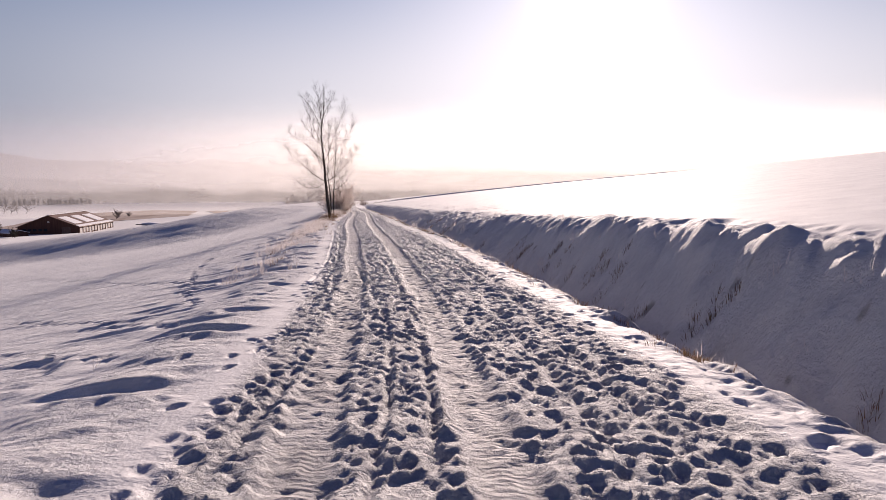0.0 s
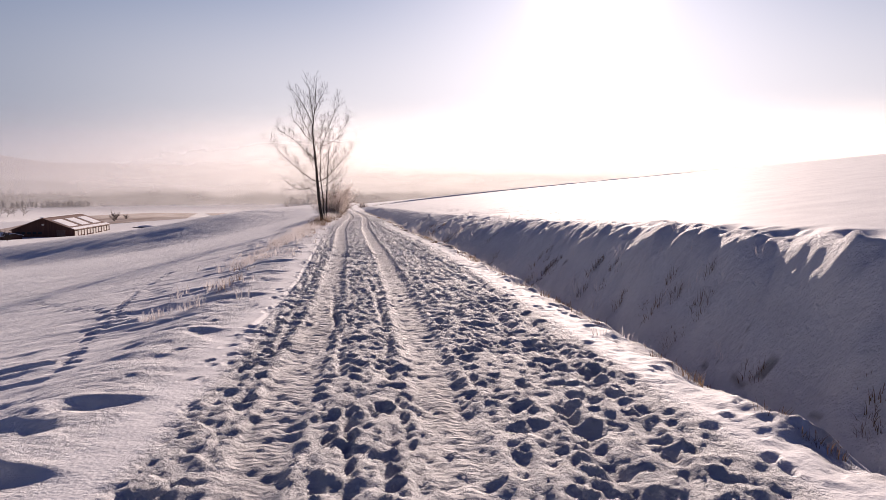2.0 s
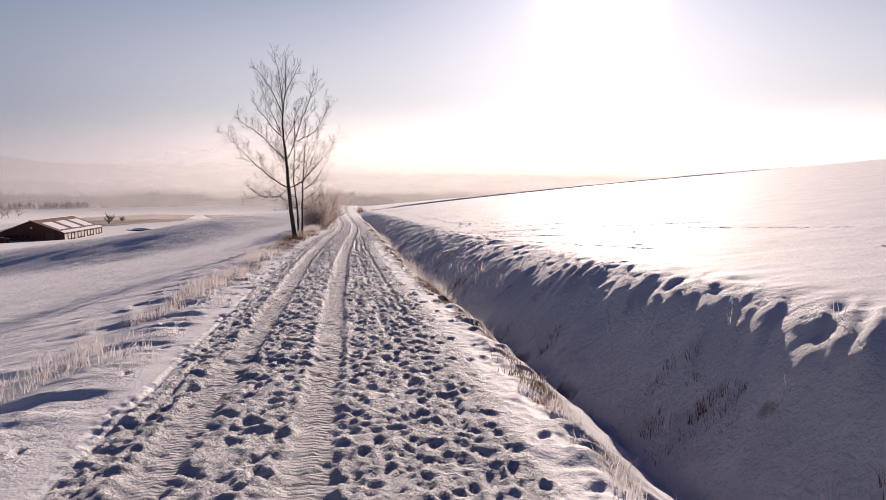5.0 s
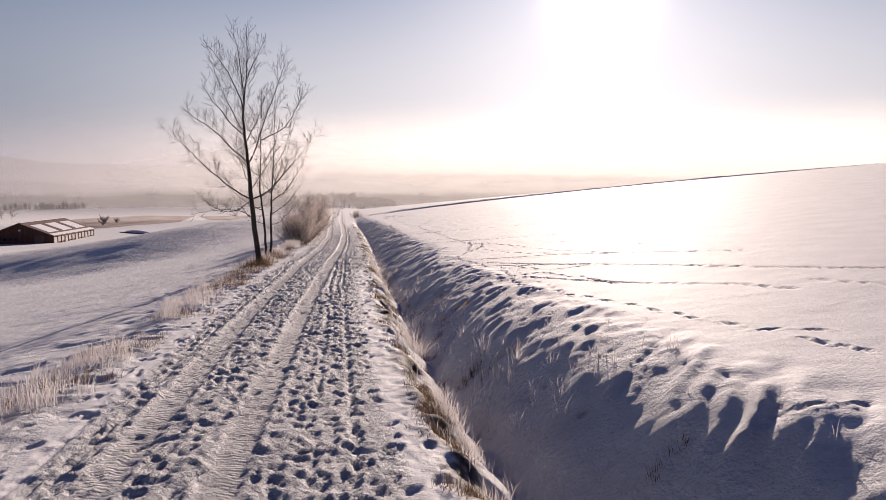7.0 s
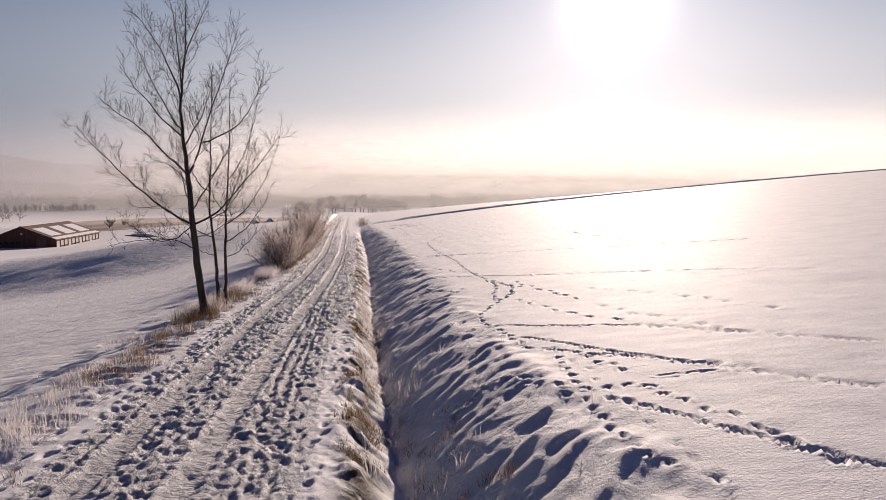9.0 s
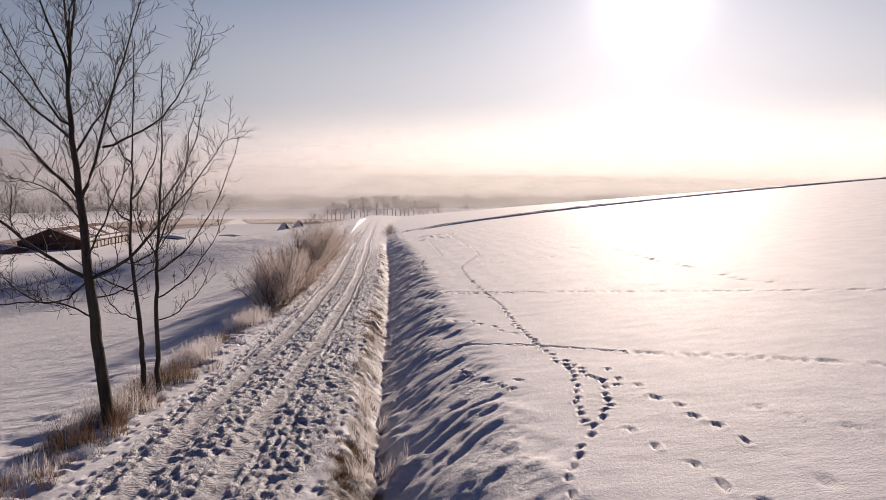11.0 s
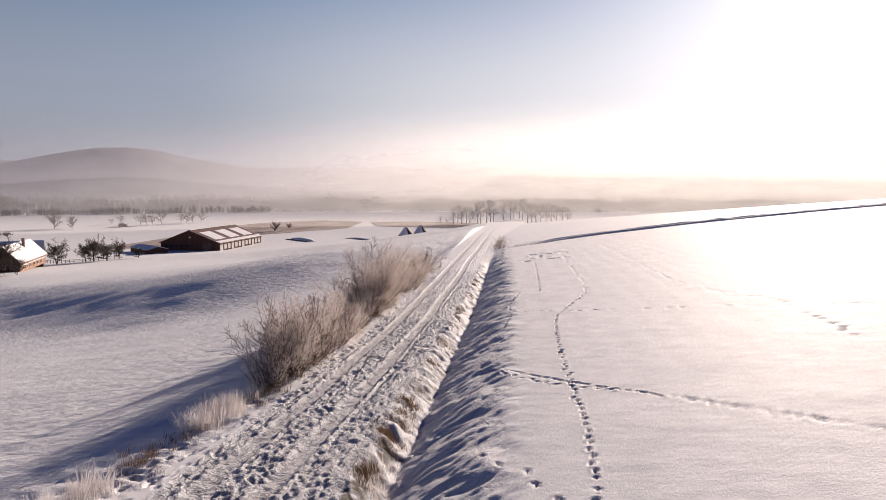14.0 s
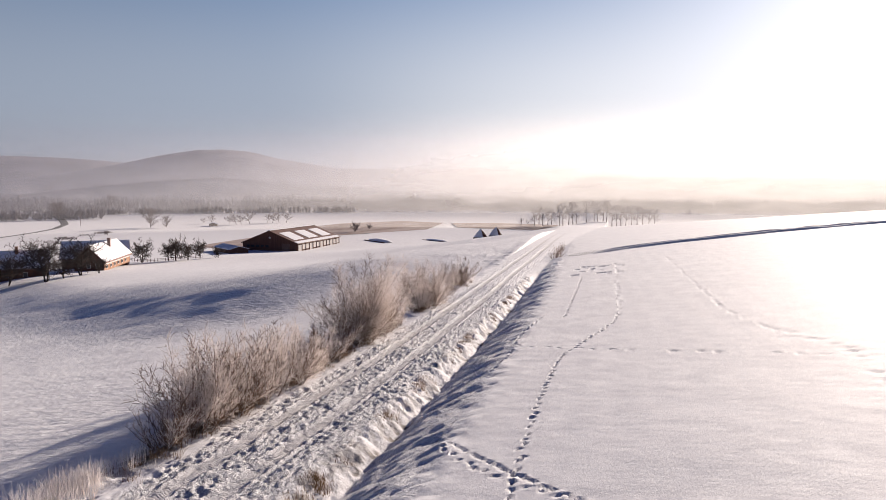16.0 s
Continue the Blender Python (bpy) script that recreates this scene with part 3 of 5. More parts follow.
def ground_sheet():
    verts, faces, bare, trodden, tracks, ruts, cleats, base = [], [], [], [], [], [], [], 0
    for us, stride in STRIPS:
        ys = ROWS[::stride]
        u = np.repeat(us[None, :], len(ys), 0)
        y = np.repeat(ys[:, None], len(us), 1)
        x = u + track_x(y)
        inner = smooth01((y + 8) / 10) * smooth01((230 - y) / 60)
        z = land(x, y) + relief(u, y) * inner
        if stride < 8:
            stamp(us, ys, z)
        for col, other in ((0, -1), (-1, 1)):  # meet a coarser neighbour without a gap
            at = [k for k, (s, _) in enumerate(STRIPS) if s is us][0] + other
            if 0 <= at < len(STRIPS) and STRIPS[at][1] > stride:
                k = STRIPS[at][1] // stride
                z[:, col] = np.interp(ys, ys[::k], z[::k, col])
                x[:, col] = np.interp(ys, ys[::k], x[::k, col])
        verts.append(np.stack([x, y, z], -1).reshape(-1, 3))
        bare.append(bareness(u, y).ravel())
        rough = smooth01((u + 2.1) / .5) * smooth01((lip_u(y) - .6 + .9 * smooth01((y - 66) / 12) - u) / .4) * (1 - .65 * np.maximum(near(u + .86, .3, 4), near(u - .84, .3, 4)))
        rough = np.maximum(rough, .45 * near(u - lip_u(y) - .4, .5)) + .35 * smooth01((-2.2 - u) / .5) * smooth01((u + 5) / 2)
        rough = np.maximum(rough, .6 * near(u - .5 * (bed_u(y) + crest_u(y)), 1.7, 4))
        trodden.append((np.clip(rough, 0, 1) * smooth01((160 - y) / 60) * smooth01((y + 8) / 10)).ravel())
        off = np.minimum(np.abs(u + .86 + .07 * ripple(y / 7, y * 0, 21)), np.abs(u - .84 - .07 * ripple(y / 7, y * 0, 22)))
        worn = .35 + .65 * smooth01(.7 + .8 * ripple(y / 2.3, u / .6, 30))
        ruts.append((near(off, .25, 6) * worn * smooth01((130 - y) / 50) * smooth01((y + 5) / 6)).ravel())
        cleats.append((y / .046 + 9 * off + 1.0 * ripple(y / .35, u / .25, 34)).ravel())
        past = y - bank_y(x)
        tracks.append((near(past - 9, 17, 4) * np.clip(bank_h(x) - .4, 0, 1) * smooth01((-u - 8) / 8) + .12 * smooth01((-2.4 - u) / .5) * smooth01((u + 6) / 2) * smooth01((100 - y) / 30) + .34 * smooth01((-4.5 - u) / 2) * smooth01((u + 120) / 60)).ravel())
        i = np.arange(len(ys) - 1)[:, None] * len(us) + np.arange(len(us) - 1)[None, :] + base
        faces.append(np.stack([i, i + 1, i + 1 + len(us), i + len(us)], -1).reshape(-1, 4))
        base += len(us) * len(ys)
    me = mesh_of("ground", np.concatenate(verts), np.concatenate(faces), SNOW)
    me.attributes.new("bare", "FLOAT", "POINT").data.foreach_set("value", np.concatenate(bare).astype(np.float32))
    me.attributes.new("tracked", "FLOAT", "POINT").data.foreach_set("value", np.concatenate(tracks).astype(np.float32))
    me.attributes.new("rut", "FLOAT", "POINT").data.foreach_set("value", np.concatenate(ruts).astype(np.float32))
    me.attributes.new("cleat", "FLOAT", "POINT").data.foreach_set("value", np.concatenate(cleats).astype(np.float32))
    me.attributes.new("trod", "FLOAT", "POINT").data.foreach_set("value", np.concatenate(trodden).astype(np.float32))
    return me


ground = tagged(new("ground", ground_sheet()), "snow-covered hillside with a trodden farm track and fields", "ground", kind="structure")

# ---- making things ----


def part(name, verts, faces, mat, parent=None, label="", smooth=False):
    """One mesh object from plain lists, under a thing or a part."""
    me = bpy.data.meshes.new(name)
    me.from_pydata([tuple(v) for v in verts], [], [tuple(f) for f in faces])
    me.materials.append(mat)
    if smooth:
        me.polygons.foreach_set("use_smooth", [True] * len(me.polygons))
    me.update()
    ob = new(name, me)
    if parent:
        ob.parent = parent
    if label:
        ob["label"] = label
    return ob


def block(x0, x1, y0, y1, z0, z1):
    v = [(x, y, z) for z in (z0, z1) for x, y in ((x0, y0), (x1, y0), (x1, y1), (x0, y1))]
    return v, [(3, 2, 1, 0), (4, 5, 6, 7), (0, 1, 5, 4), (1, 2, 6, 5), (2, 3, 7, 6), (3, 0, 4, 7)]


def joined(*pieces):
    verts, faces = [], []
    for v, f in pieces:
        k = len(verts)
        verts += list(v)
        faces += [tuple(i + k for i in q) for q in f]
    return verts, faces


class Wood:
    """Gathers tapered tubes into one mesh."""

    def __init__(self):
        self.v, self.f, self.n = [], [], 0
        self.shoots = []

    def tube(self, pts, radii, sides):
        pts = np.asarray(pts, float)
        d = np.gradient(pts, axis=0)
        d /= np.linalg.norm(d, axis=1)[:, None] + 1e-9
        ref = np.where(np.abs(d[:, 2:3]) < .9, np.array([[0, 0, 1.0]]), np.array([[1.0, 0, 0]]))
        a = np.cross(d, ref)
        a /= np.linalg.norm(a, axis=1)[:, None] + 1e-9
        b = np.cross(d, a)
        ang = np.arange(sides) * 2 * np.pi / sides
        ring = pts[:, None] + np.asarray(radii)[:, None, None] * (np.cos(ang)[None, :, None] * a[:, None] + np.sin(ang)[None, :, None] * b[:, None])
        self.v.append(ring.reshape(-1, 3))
        k, j = np.arange(len(pts) - 1)[:, None], np.arange(sides)[None, :]
        q = np.stack([k * sides + j, k * sides + (j + 1) % sides, (k + 1) * sides + (j + 1) % sides, (k + 1) * sides + j], -1).reshape(-1, 4)
        self.f.append(q + self.n)
        self.n += ring.shape[0] * ring.shape[1]

    def sprout(self, r, lift, steps=3):
        """The finest shoots, all at once: start, way, length and thickness."""
        s = np.array(self.shoots)
        self.shoots = []
        p, d = s[:, :3].copy(), s[:, 3:6] / np.linalg.norm(s[:, 3:6], axis=1)[:, None]
        rings, ang = [], np.arange(3) * 2 * np.pi / 3
        for i in range(steps + 1):
            a = np.cross(d, np.array([.31, .17, .93]))
            a /= np.linalg.norm(a, axis=1)[:, None] + 1e-9
            b = np.cross(d, a)
            rad = (s[:, 7] * (1 - .6 * i / steps))[:, None, None]
            rings.append(p[:, None] + rad * (np.cos(ang)[None, :, None] * a[:, None] + np.sin(ang)[None, :, None] * b[:, None]))
            d = d + r.normal(0, .13, d.shape) + np.array([0, 0, lift])
            d /= np.linalg.norm(d, axis=1)[:, None]
            p = p + d * (s[:, 6] / steps)[:, None]
        v = np.stack(rings, 1)
        m = (steps + 1) * 3
        k, j = np.arange(steps)[:, None], np.arange(3)[None, :]
        q = np.stack([k * 3 + j, k * 3 + (j + 1) % 3, (k + 1) * 3 + (j + 1) % 3, (k + 1) * 3 + j], -1).reshape(-1, 4)
        self.f.append((q[None] + (np.arange(len(s)) * m)[:, None, None]).reshape(-1, 4) + self.n)
        self.v.append(v.reshape(-1, 3))
        self.n += len(s) * m

    def made(self, name, mat, parent, label="", kind="", r=None, lift=.06, steps=3):
        if self.shoots:
            self.sprout(r, lift, steps)
        ob = new(name, mesh_of(name, np.concatenate(self.v), np.concatenate(self.f), mat))
        ob.parent = parent
        return tagged(ob, label, kind=kind)


def wander(p, d, length, steps, lift, bend, r):
    """A branch's run: it strays a little and turns up towards the light."""
    pts, d = [np.array(p, float)], np.array(d, float) / np.linalg.norm(d)
    for _ in range(steps):
        d = d + r.normal(0, bend, 3) + np.array([0, 0, lift])
        d /= np.linalg.norm(d)
        pts.append(pts[-1] + d * length / steps)
    return np.array(pts)


def twigs_on(wood, pts, radius, depth, spacing, size, r, lift=.15, spread=.9, start=.15, thin=.0045):
    """Side shoots all along a branch, shorter towards its tip, themselves with shoots."""
    run = np.concatenate([[0], np.cumsum(np.linalg.norm(np.diff(pts, axis=0), axis=1))])
    s = run[-1] * start
    side = r.uniform(0, 6.28)
    while s < run[-1]:
        p = np.array([np.interp(s, run, pts[:, k]) for k in range(3)])
        k = min(np.searchsorted(run, s), len(pts) - 1)
        d = pts[k] - pts[k - 1]
        d = d / np.linalg.norm(d)
        side += 2.4 + r.normal(0, .5)
        a = np.cross(d, (0, 0, 1.0)) + 1e-6
        a /= np.linalg.norm(a)
        b = np.cross(d, a)
        out = d * r.uniform(.5, 1.0) + spread * (math.cos(side) * a + math.sin(side) * b)
        length = size * (1.1 - .75 * s / run[-1]) * r.uniform(.55, 1.2)
        rad = max(thin, radius * (1 - .7 * s / run[-1]) * .42)
        if not depth:
            wood.shoots.append((*p, *out, length, rad))
            s += spacing * r.uniform(.6, 1.4)
            continue
        q = wander(p, out, length, 5, lift, .13, r)
        wood.tube(q, np.linspace(rad, max(.003, thin * .6), len(q)), 4 if rad > .012 else 3)
        twigs_on(wood, q, rad, depth - 1, spacing * .72, size * .56, r, lift, spread, .2, thin)
        s += spacing * r.uniform(.6, 1.4)


def bare_tree(base, trunk, limbs, seed, label, radius, group="trees beside the track", spacing=.30, size=1.6, top=.012):
    """A leafless tree: trunk through the given places, limbs as (start, middle, tip, thickness), then whippy shoots that turn up."""
    r = np.random.default_rng(seed)
    tree = tagged(new("bare_tree"), label, "tree", group)
    tree.location = base
    pts = np.array(trunk, float) - np.array(base)
    fine = np.linspace(0, 1, 30)
    at = np.linspace(0, 1, len(pts))
    run = np.stack([np.interp(fine, at, pts[:, k]) for k in range(3)], 1)
    run[1:-1] = .5 * run[1:-1] + .25 * (run[:-2] + run[2:])
    run[1:, :2] += r.normal(0, .015, (29, 2))
    rad = radius * (1 - fine) ** 1.2 + top
    rad[0] *= 1.4
    w = Wood()
    w.tube(run, rad, 10)
    w.made("trunk", BARK, tree)
    shoots = Wood()
    for start, middle, tip, thick in limbs:
        a, m, b = (np.array(p, float) - np.array(base) for p in (start, middle, tip))
        k = int(np.argmin(np.linalg.norm(run - a, axis=1)))
        if np.linalg.norm(run[k] - a) < .5:
            a = run[k]
        m = 2 * m - .5 * (a + b)
        t = np.linspace(0, 1, 14)[:, None]
        q = (1 - t) ** 2 * a + 2 * t * (1 - t) * m + t * t * b
        q[2:] += np.cumsum(r.normal(0, .03, (12, 3)), axis=0)
        w = Wood()
        w.tube(q, .66 * thick * (1 - np.linspace(0, 1, 14)) ** .9 + .007, 6)
        w.made("limb", BARK, tree)
        twigs_on(shoots, q, thick * .6, 2, spacing, size * min(1.1, .5 + 9 * thick), r, lift=.22, spread=.85, start=.15, thin=.0075)
    up = run[int(len(run) * .42):]
    twigs_on(shoots, up, rad[int(len(run) * .42)] * .5, 2, spacing, size * .8, r, lift=.22, spread=.85, start=.05, thin=.0075)
    shoots.made("crown", TWIG, tree, "thin dark twigs touched with frost", "stuff", r, .2, 2)
    return tree


TWIG = varied("twig", (0.03, 0.024, 0.022), (0.09, 0.072, 0.066), scale=5, rough=0.9)
BUSH_STEM = varied("bush_stem", (0.10, 0.062, 0.045), (0.30, 0.21, 0.165), scale=3, rough=0.9)
FROST_TWIG = varied("frosted_twig", (0.80, 0.73, 0.69), (0.96, 0.92, 0.90), scale=2.5, rough=0.85)
FROST_TWIG = backlit(FROST_TWIG, .68)
DRY_GRASS = varied("dry_grass", (0.10, 0.062, 0.036), (0.27, 0.18, 0.115), scale=3, rough=0.9)
FROST_GRASS = varied("frosted_grass", (0.60, 0.54, 0.51), (0.86, 0.82, 0.81), scale=2, rough=0.9)

FROST_GRASS = backlit(FROST_GRASS, .33)
DRY_GRASS = backlit(DRY_GRASS, .35)

# ---- the tall tree and the two slim ones ----
LOW_LIMBS = [((-12.57, 73.2, 2.22), (-14.44, 72.95, 3.54), (-16.95, 72.7, 6.18), .075), ((-12.35, 73.2, 2.22), (-10.73, 73.5, 3.32), (-8.84, 73.8, 5.89), .075),
             ((-12.62, 73.2, .88), (-13.94, 72.9, 1.54), (-15.76, 72.6, 1.35), .03), ((-12.55, 73.2, 1.94), (-14.2, 73.7, 1.39), (-16.02, 74.2, 2.42), .032),
             ((-12.4, 73.2, 2.77), (-11.4, 72.4, 3.89), (-10.24, 71.6, 5.18), .035), ((-12.45, 73.2, 3.33), (-12.67, 72.25, 4.55), (-13.12, 71.3, 4.92), .03),
             ((-12.38, 73.2, 1.52), (-11.63, 73.85, 1.89), (-10.23, 74.5, 2.71), .028), ((-12.5, 73.2, 3.0), (-13.2, 74.3, 4.0), (-13.9, 75.6, 5.6), .04)]
HIGH_LIMBS = [((-12.55, 73.2, 4.29), (-14.37, 73.6, 5.9), (-16.6, 74.0, 7.47), .06), ((-12.58, 73.2, 4.29), (-11.7, 72.9, 5.78), (-9.92, 72.6, 9.92), .07),
              ((-11.83, 73.1, 5.52), (-10.4, 73.65, 6.44), (-9.33, 74.1, 8.75), .045), ((-12.63, 73.2, 5.8), (-13.68, 72.6, 6.96), (-14.77, 72.0, 8.56), .05),
              ((-12.79, 73.2, 7.02), (-13.36, 73.55, 8.96), (-14.99, 73.9, 11.07), .06), ((-12.67, 73.2, 6.21), (-13.22, 72.5, 7.07), (-14.07, 71.8, 9.78), .04),
              ((-12.56, 73.2, 8.22), (-12.07, 72.95, 9.56), (-11.18, 72.7, 11.23), .05), ((-12.63, 73.2, 7.69), (-13.02, 73.65, 9.78), (-13.5, 74.1, 11.91), .045),
              ((-12.59, 73.2, 5.25), (-12.1, 74.05, 6.97), (-11.81, 74.9, 8.62), .04)]
bare_tree((-11.99, 73.1, -2.05), [(-11.99, 73.1, -2.05), (-12.21, 73.15, -.03), (-12.4, 73.2, 1.8), (-12.5, 73.2, 3.33), (-12.59, 73.2, 4.43), (-12.73, 73.25, 5.81), (-12.8, 73.3, 6.9), (-12.68, 73.35, 8.26), (-12.5, 73.4, 9.9), (-12.52, 73.5, 12.0)],
          LOW_LIMBS + HIGH_LIMBS, 3, "tall bare tree with dark bark on the grassy verge", .16)
bare_tree((-12.22, 75.4, -2.0), [(-12.22, 75.4, -2.0), (-12.3, 75.45, .6), (-12.55, 75.55, 2.6), (-12.5, 75.8, 5.0), (-12.45, 76.1, 8.8)],
          [((-12.4, 75.5, 1.4), (-13.6, 75.0, 2.0), (-14.4, 74.6, 3.4), .030), ((-12.5, 75.5, 2.2), (-11.6, 76.0, 3.0), (-10.9, 76.6, 4.6), .030), ((-12.5, 75.7, 3.4), (-13.4, 76.1, 4.2), (-14.1, 76.6, 5.6), .035),
           ((-12.5, 75.8, 4.2), (-11.7, 75.4, 5.0), (-11.1, 74.9, 6.6), .035), ((-12.5, 75.9, 5.2), (-13.1, 75.7, 6.2), (-13.6, 75.4, 8.0), .030), ((-12.4, 75.4, .6), (-13.3, 75.8, .9), (-13.9, 76.2, 1.7), .022)],
          5, "slim bare tree with a crooked trunk beside a taller one", .075, spacing=.34, size=1.1)
bare_tree((-12.05, 75.9, -2.0), [(-12.05, 75.9, -2.0), (-12.0, 75.9, .9), (-11.9, 75.95, 2.8), (-11.75, 76.1, 5.2), (-11.7, 76.3, 8.0)],
          [((-12.0, 75.9, 1.0), (-10.7, 75.9, 2.0), (-9.7, 76.0, 3.8), .032), ((-11.9, 75.9, 1.8), (-10.5, 76.2, 3.4), (-9.3, 76.6, 6.2), .036), ((-11.9, 76.0, 2.8), (-11.0, 75.6, 4.4), (-10.2, 75.2, 6.8), .030),
           ((-11.9, 76.0, 2.4), (-12.6, 76.7, 3.2), (-13.2, 77.4, 4.8), .026), ((-11.8, 76.1, 4.0), (-11.1, 76.7, 5.4), (-10.6, 77.2, 7.4), .030), ((-12.0, 75.9, .4), (-11.2, 76.6, .9), (-10.6, 77.3, 2.2), .022)],
          6, "slim bare tree with frosted twigs leaning over the meadow", .070, spacing=.34, size=1.1)


# ---- hedge of frosted bushes ----


def frosted_bush(spots, seed, label, stems=38):
    """spots: clumps as x, y, radius, height."""
    r = np.random.default_rng(seed)
    x0, y0 = spots[0][0], spots[0][1]
    base = (x0, y0, land_at(x0, y0))
    bush = tagged(new("bush"), label, "bush", "hedge along the track")
    bush.location = base
    stem, fuzz = Wood(), Wood()
    for x, y, rad, high in spots:
        for _ in range(stems):
            a, rr = r.uniform(0, 6.28), rad * .75 * math.sqrt(r.uniform(0, 1))
            px, py = x + rr * math.cos(a), y + rr * math.sin(a)
            p = np.array([px, py, land_at(px, py) - .05]) - base
            out = np.array([math.cos(a) * rr / rad, math.sin(a) * rr / rad, 0]) * .9 + r.normal(0, .16, 3)
            out[2] = 1.0
            q = wander(p, out, high * r.uniform(.55, 1.08), 8, .03, .10, r)
            stem.tube(q, np.linspace(r.uniform(.010, .022), .004, len(q)), 4)
            twigs_on(fuzz if r.uniform() < .7 else stem, q, .012, 1, .145, high * .27, r, lift=.12, spread=.75, start=.05, thin=.008)
    stem.made("brushwood", BUSH_STEM, bush, "bare brown stems", "stuff", r, .06, 1)
    fuzz.made("rime", FROST_TWIG, bush, "pale twigs coated with hoarfrost", "stuff", r, .06, 1)
    return bush


frosted_bush([(-14.5, 94.6, 1.2, 3.3), (-14.7, 96.6, 1.1, 2.9), (-14.2, 92.9, .6, 1.6)], 11, "dense frosted bush of brown stems at the track's edge", 46)
frosted_bush([(-15.0, 98.8, 1.2, 2.9), (-15.2, 100.8, 1.1, 2.8)], 12, "rounded frosted bush in a hedge along the track", 46)
frosted_bush([(-15.6, 103.2, .9, 2.0), (-16.0, 105.6, 1.0, 2.2)], 13, "bushy frosted shrub with pale twigs over the snow", 42)
frosted_bush([(-16.8, 110.0, 1.2, 3.1), (-16.9, 110.6, .8, 5.0), (-17.0, 113.2, 1.2, 2.8), (-17.5, 115.6, .9, 2.2)], 14, "taller open shrub with upright brown stems", 36)
frosted_bush([(-18.6, 123.2, 1.3, 3.8), (-19.0, 125.6, 1.2, 3.0)], 15, "separate frosted bush farther along the track", 44)
frosted_bush([(-21.6, 137.6, 1.0, 2.2), (-21.9, 139.6, .9, 2.6)], 16, "small frosted bush where the hedge ends", 34)
frosted_bush([(-19.3, 170.5, .8, 1.2), (-20.4, 176.0, .8, 1.4), (-21.5, 183.0, .8, 1.4)], 17, "low rimed bush beside the junction of the lane", 26)


# ---- grasses ----


def grass(name, label, mat, tufts, seed, segs=3):
    """tufts: x, y, height, spread, blades. Each blade is a narrow, bent, tapering leaf."""
    r = np.random.default_rng(seed)
    V, F, n = [], [], 0
    for x, y, high, wide, blades in tufts:
        k = int(blades)
        a = r.uniform(0, 6.28, k)
        rr = wide * np.sqrt(r.uniform(0, 1, k)) * .5
        px, py = x + rr * np.cos(a), y + rr * np.sin(a)
        pz = land(px, py) - .06
        h = high * r.uniform(.45, 1.1, k)
        lean = r.uniform(.05, .55, k) * h
        la = a + r.normal(0, .7, k)
        wd = r.uniform(.004, .009, k)
        turn = r.uniform(0, 3.14, k)
        for i in range(segs + 1):
            t = i / segs
            cx, cy = px + np.cos(la) * lean * t ** 2, py + np.sin(la) * lean * t ** 2
            cz = pz + h * (t - .18 * t ** 3 * lean / h * 2)
            w = wd * (1 - .8 * t)
            for sgn in (-1, 1):
                V.append(np.stack([cx + sgn * w * np.cos(turn), cy + sgn * w * np.sin(turn), cz], 1))
        m = 2 * (segs + 1)
        for i in range(segs):
            b = n + np.arange(k)
            F.append(np.stack([b + (2 * i) * k, b + (2 * i + 1) * k, b + (2 * i + 3) * k, b + (2 * i + 2) * k], 1))
        n += k * m
    return tagged(new(name, mesh_of(name, np.concatenate(V), np.concatenate(F), mat, False)), label, "grass", kind="stuff")


def along(count, y0, y1, u_mid, u_dev, high, wide, blades, seed, clump=0.0, power=1.0):
    """Tufts strewn along the track; u_mid may be a curve."""
    r = np.random.default_rng(seed)
    out = []
    while len(out) < count:
        y = y0 + (y1 - y0) * r.uniform() ** power
        if clump and float(smooth01((ripple(np.array(y / clump), np.array(.5), seed) + .6 * ripple(np.array(y / clump / 3.1), np.array(.5), seed + 1) + .05) * 2)) < r.uniform(.02, 1):
            continue
        u = (float(u_mid(y)) if callable(u_mid) else u_mid) + r.normal(0, u_dev)
        out.append((float(track_x(y)) + u, y, high * r.uniform(.6, 1.25), wide, blades * r.uniform(.6, 1.3)))
    return out


grass("verge_grass", "frosted tall grass along the verge above the meadow", FROST_GRASS,
      along(150, 42, 92, -3.7, .5, .55, .6, 24, 71, 1.2) + along(300, 40, 92, -4.2, .8, .36, .5, 16, 70, 1.7) + along(150, 22, 50, -4.3, .7, .40, .4, 20, 72, 1.4) + along(120, 90, 145, -3.5, .3, .5, .4, 22, 73, 2.0)
      + along(80, 71, 92, -3.5, .35, .8, .55, 60, 74, 1.1), 1)
grass("dry_verge_grass", "brown dry grass showing through the snow on the verge", DRY_GRASS,
      along(190, 44, 92, -3.6, .6, .32, .4, 26, 75, 1.3) + along(75, 71, 79, -3.3, .45, .7, .5, 30, 76) + along(24, 24, 46, -4.2, .5, .3, .3, 12, 77) + along(150, 90, 117, -3.0, .35, .45, .5, 34, 78) + along(50, 121, 142, -2.9, .3, .4, .5, 30, 79), 2)
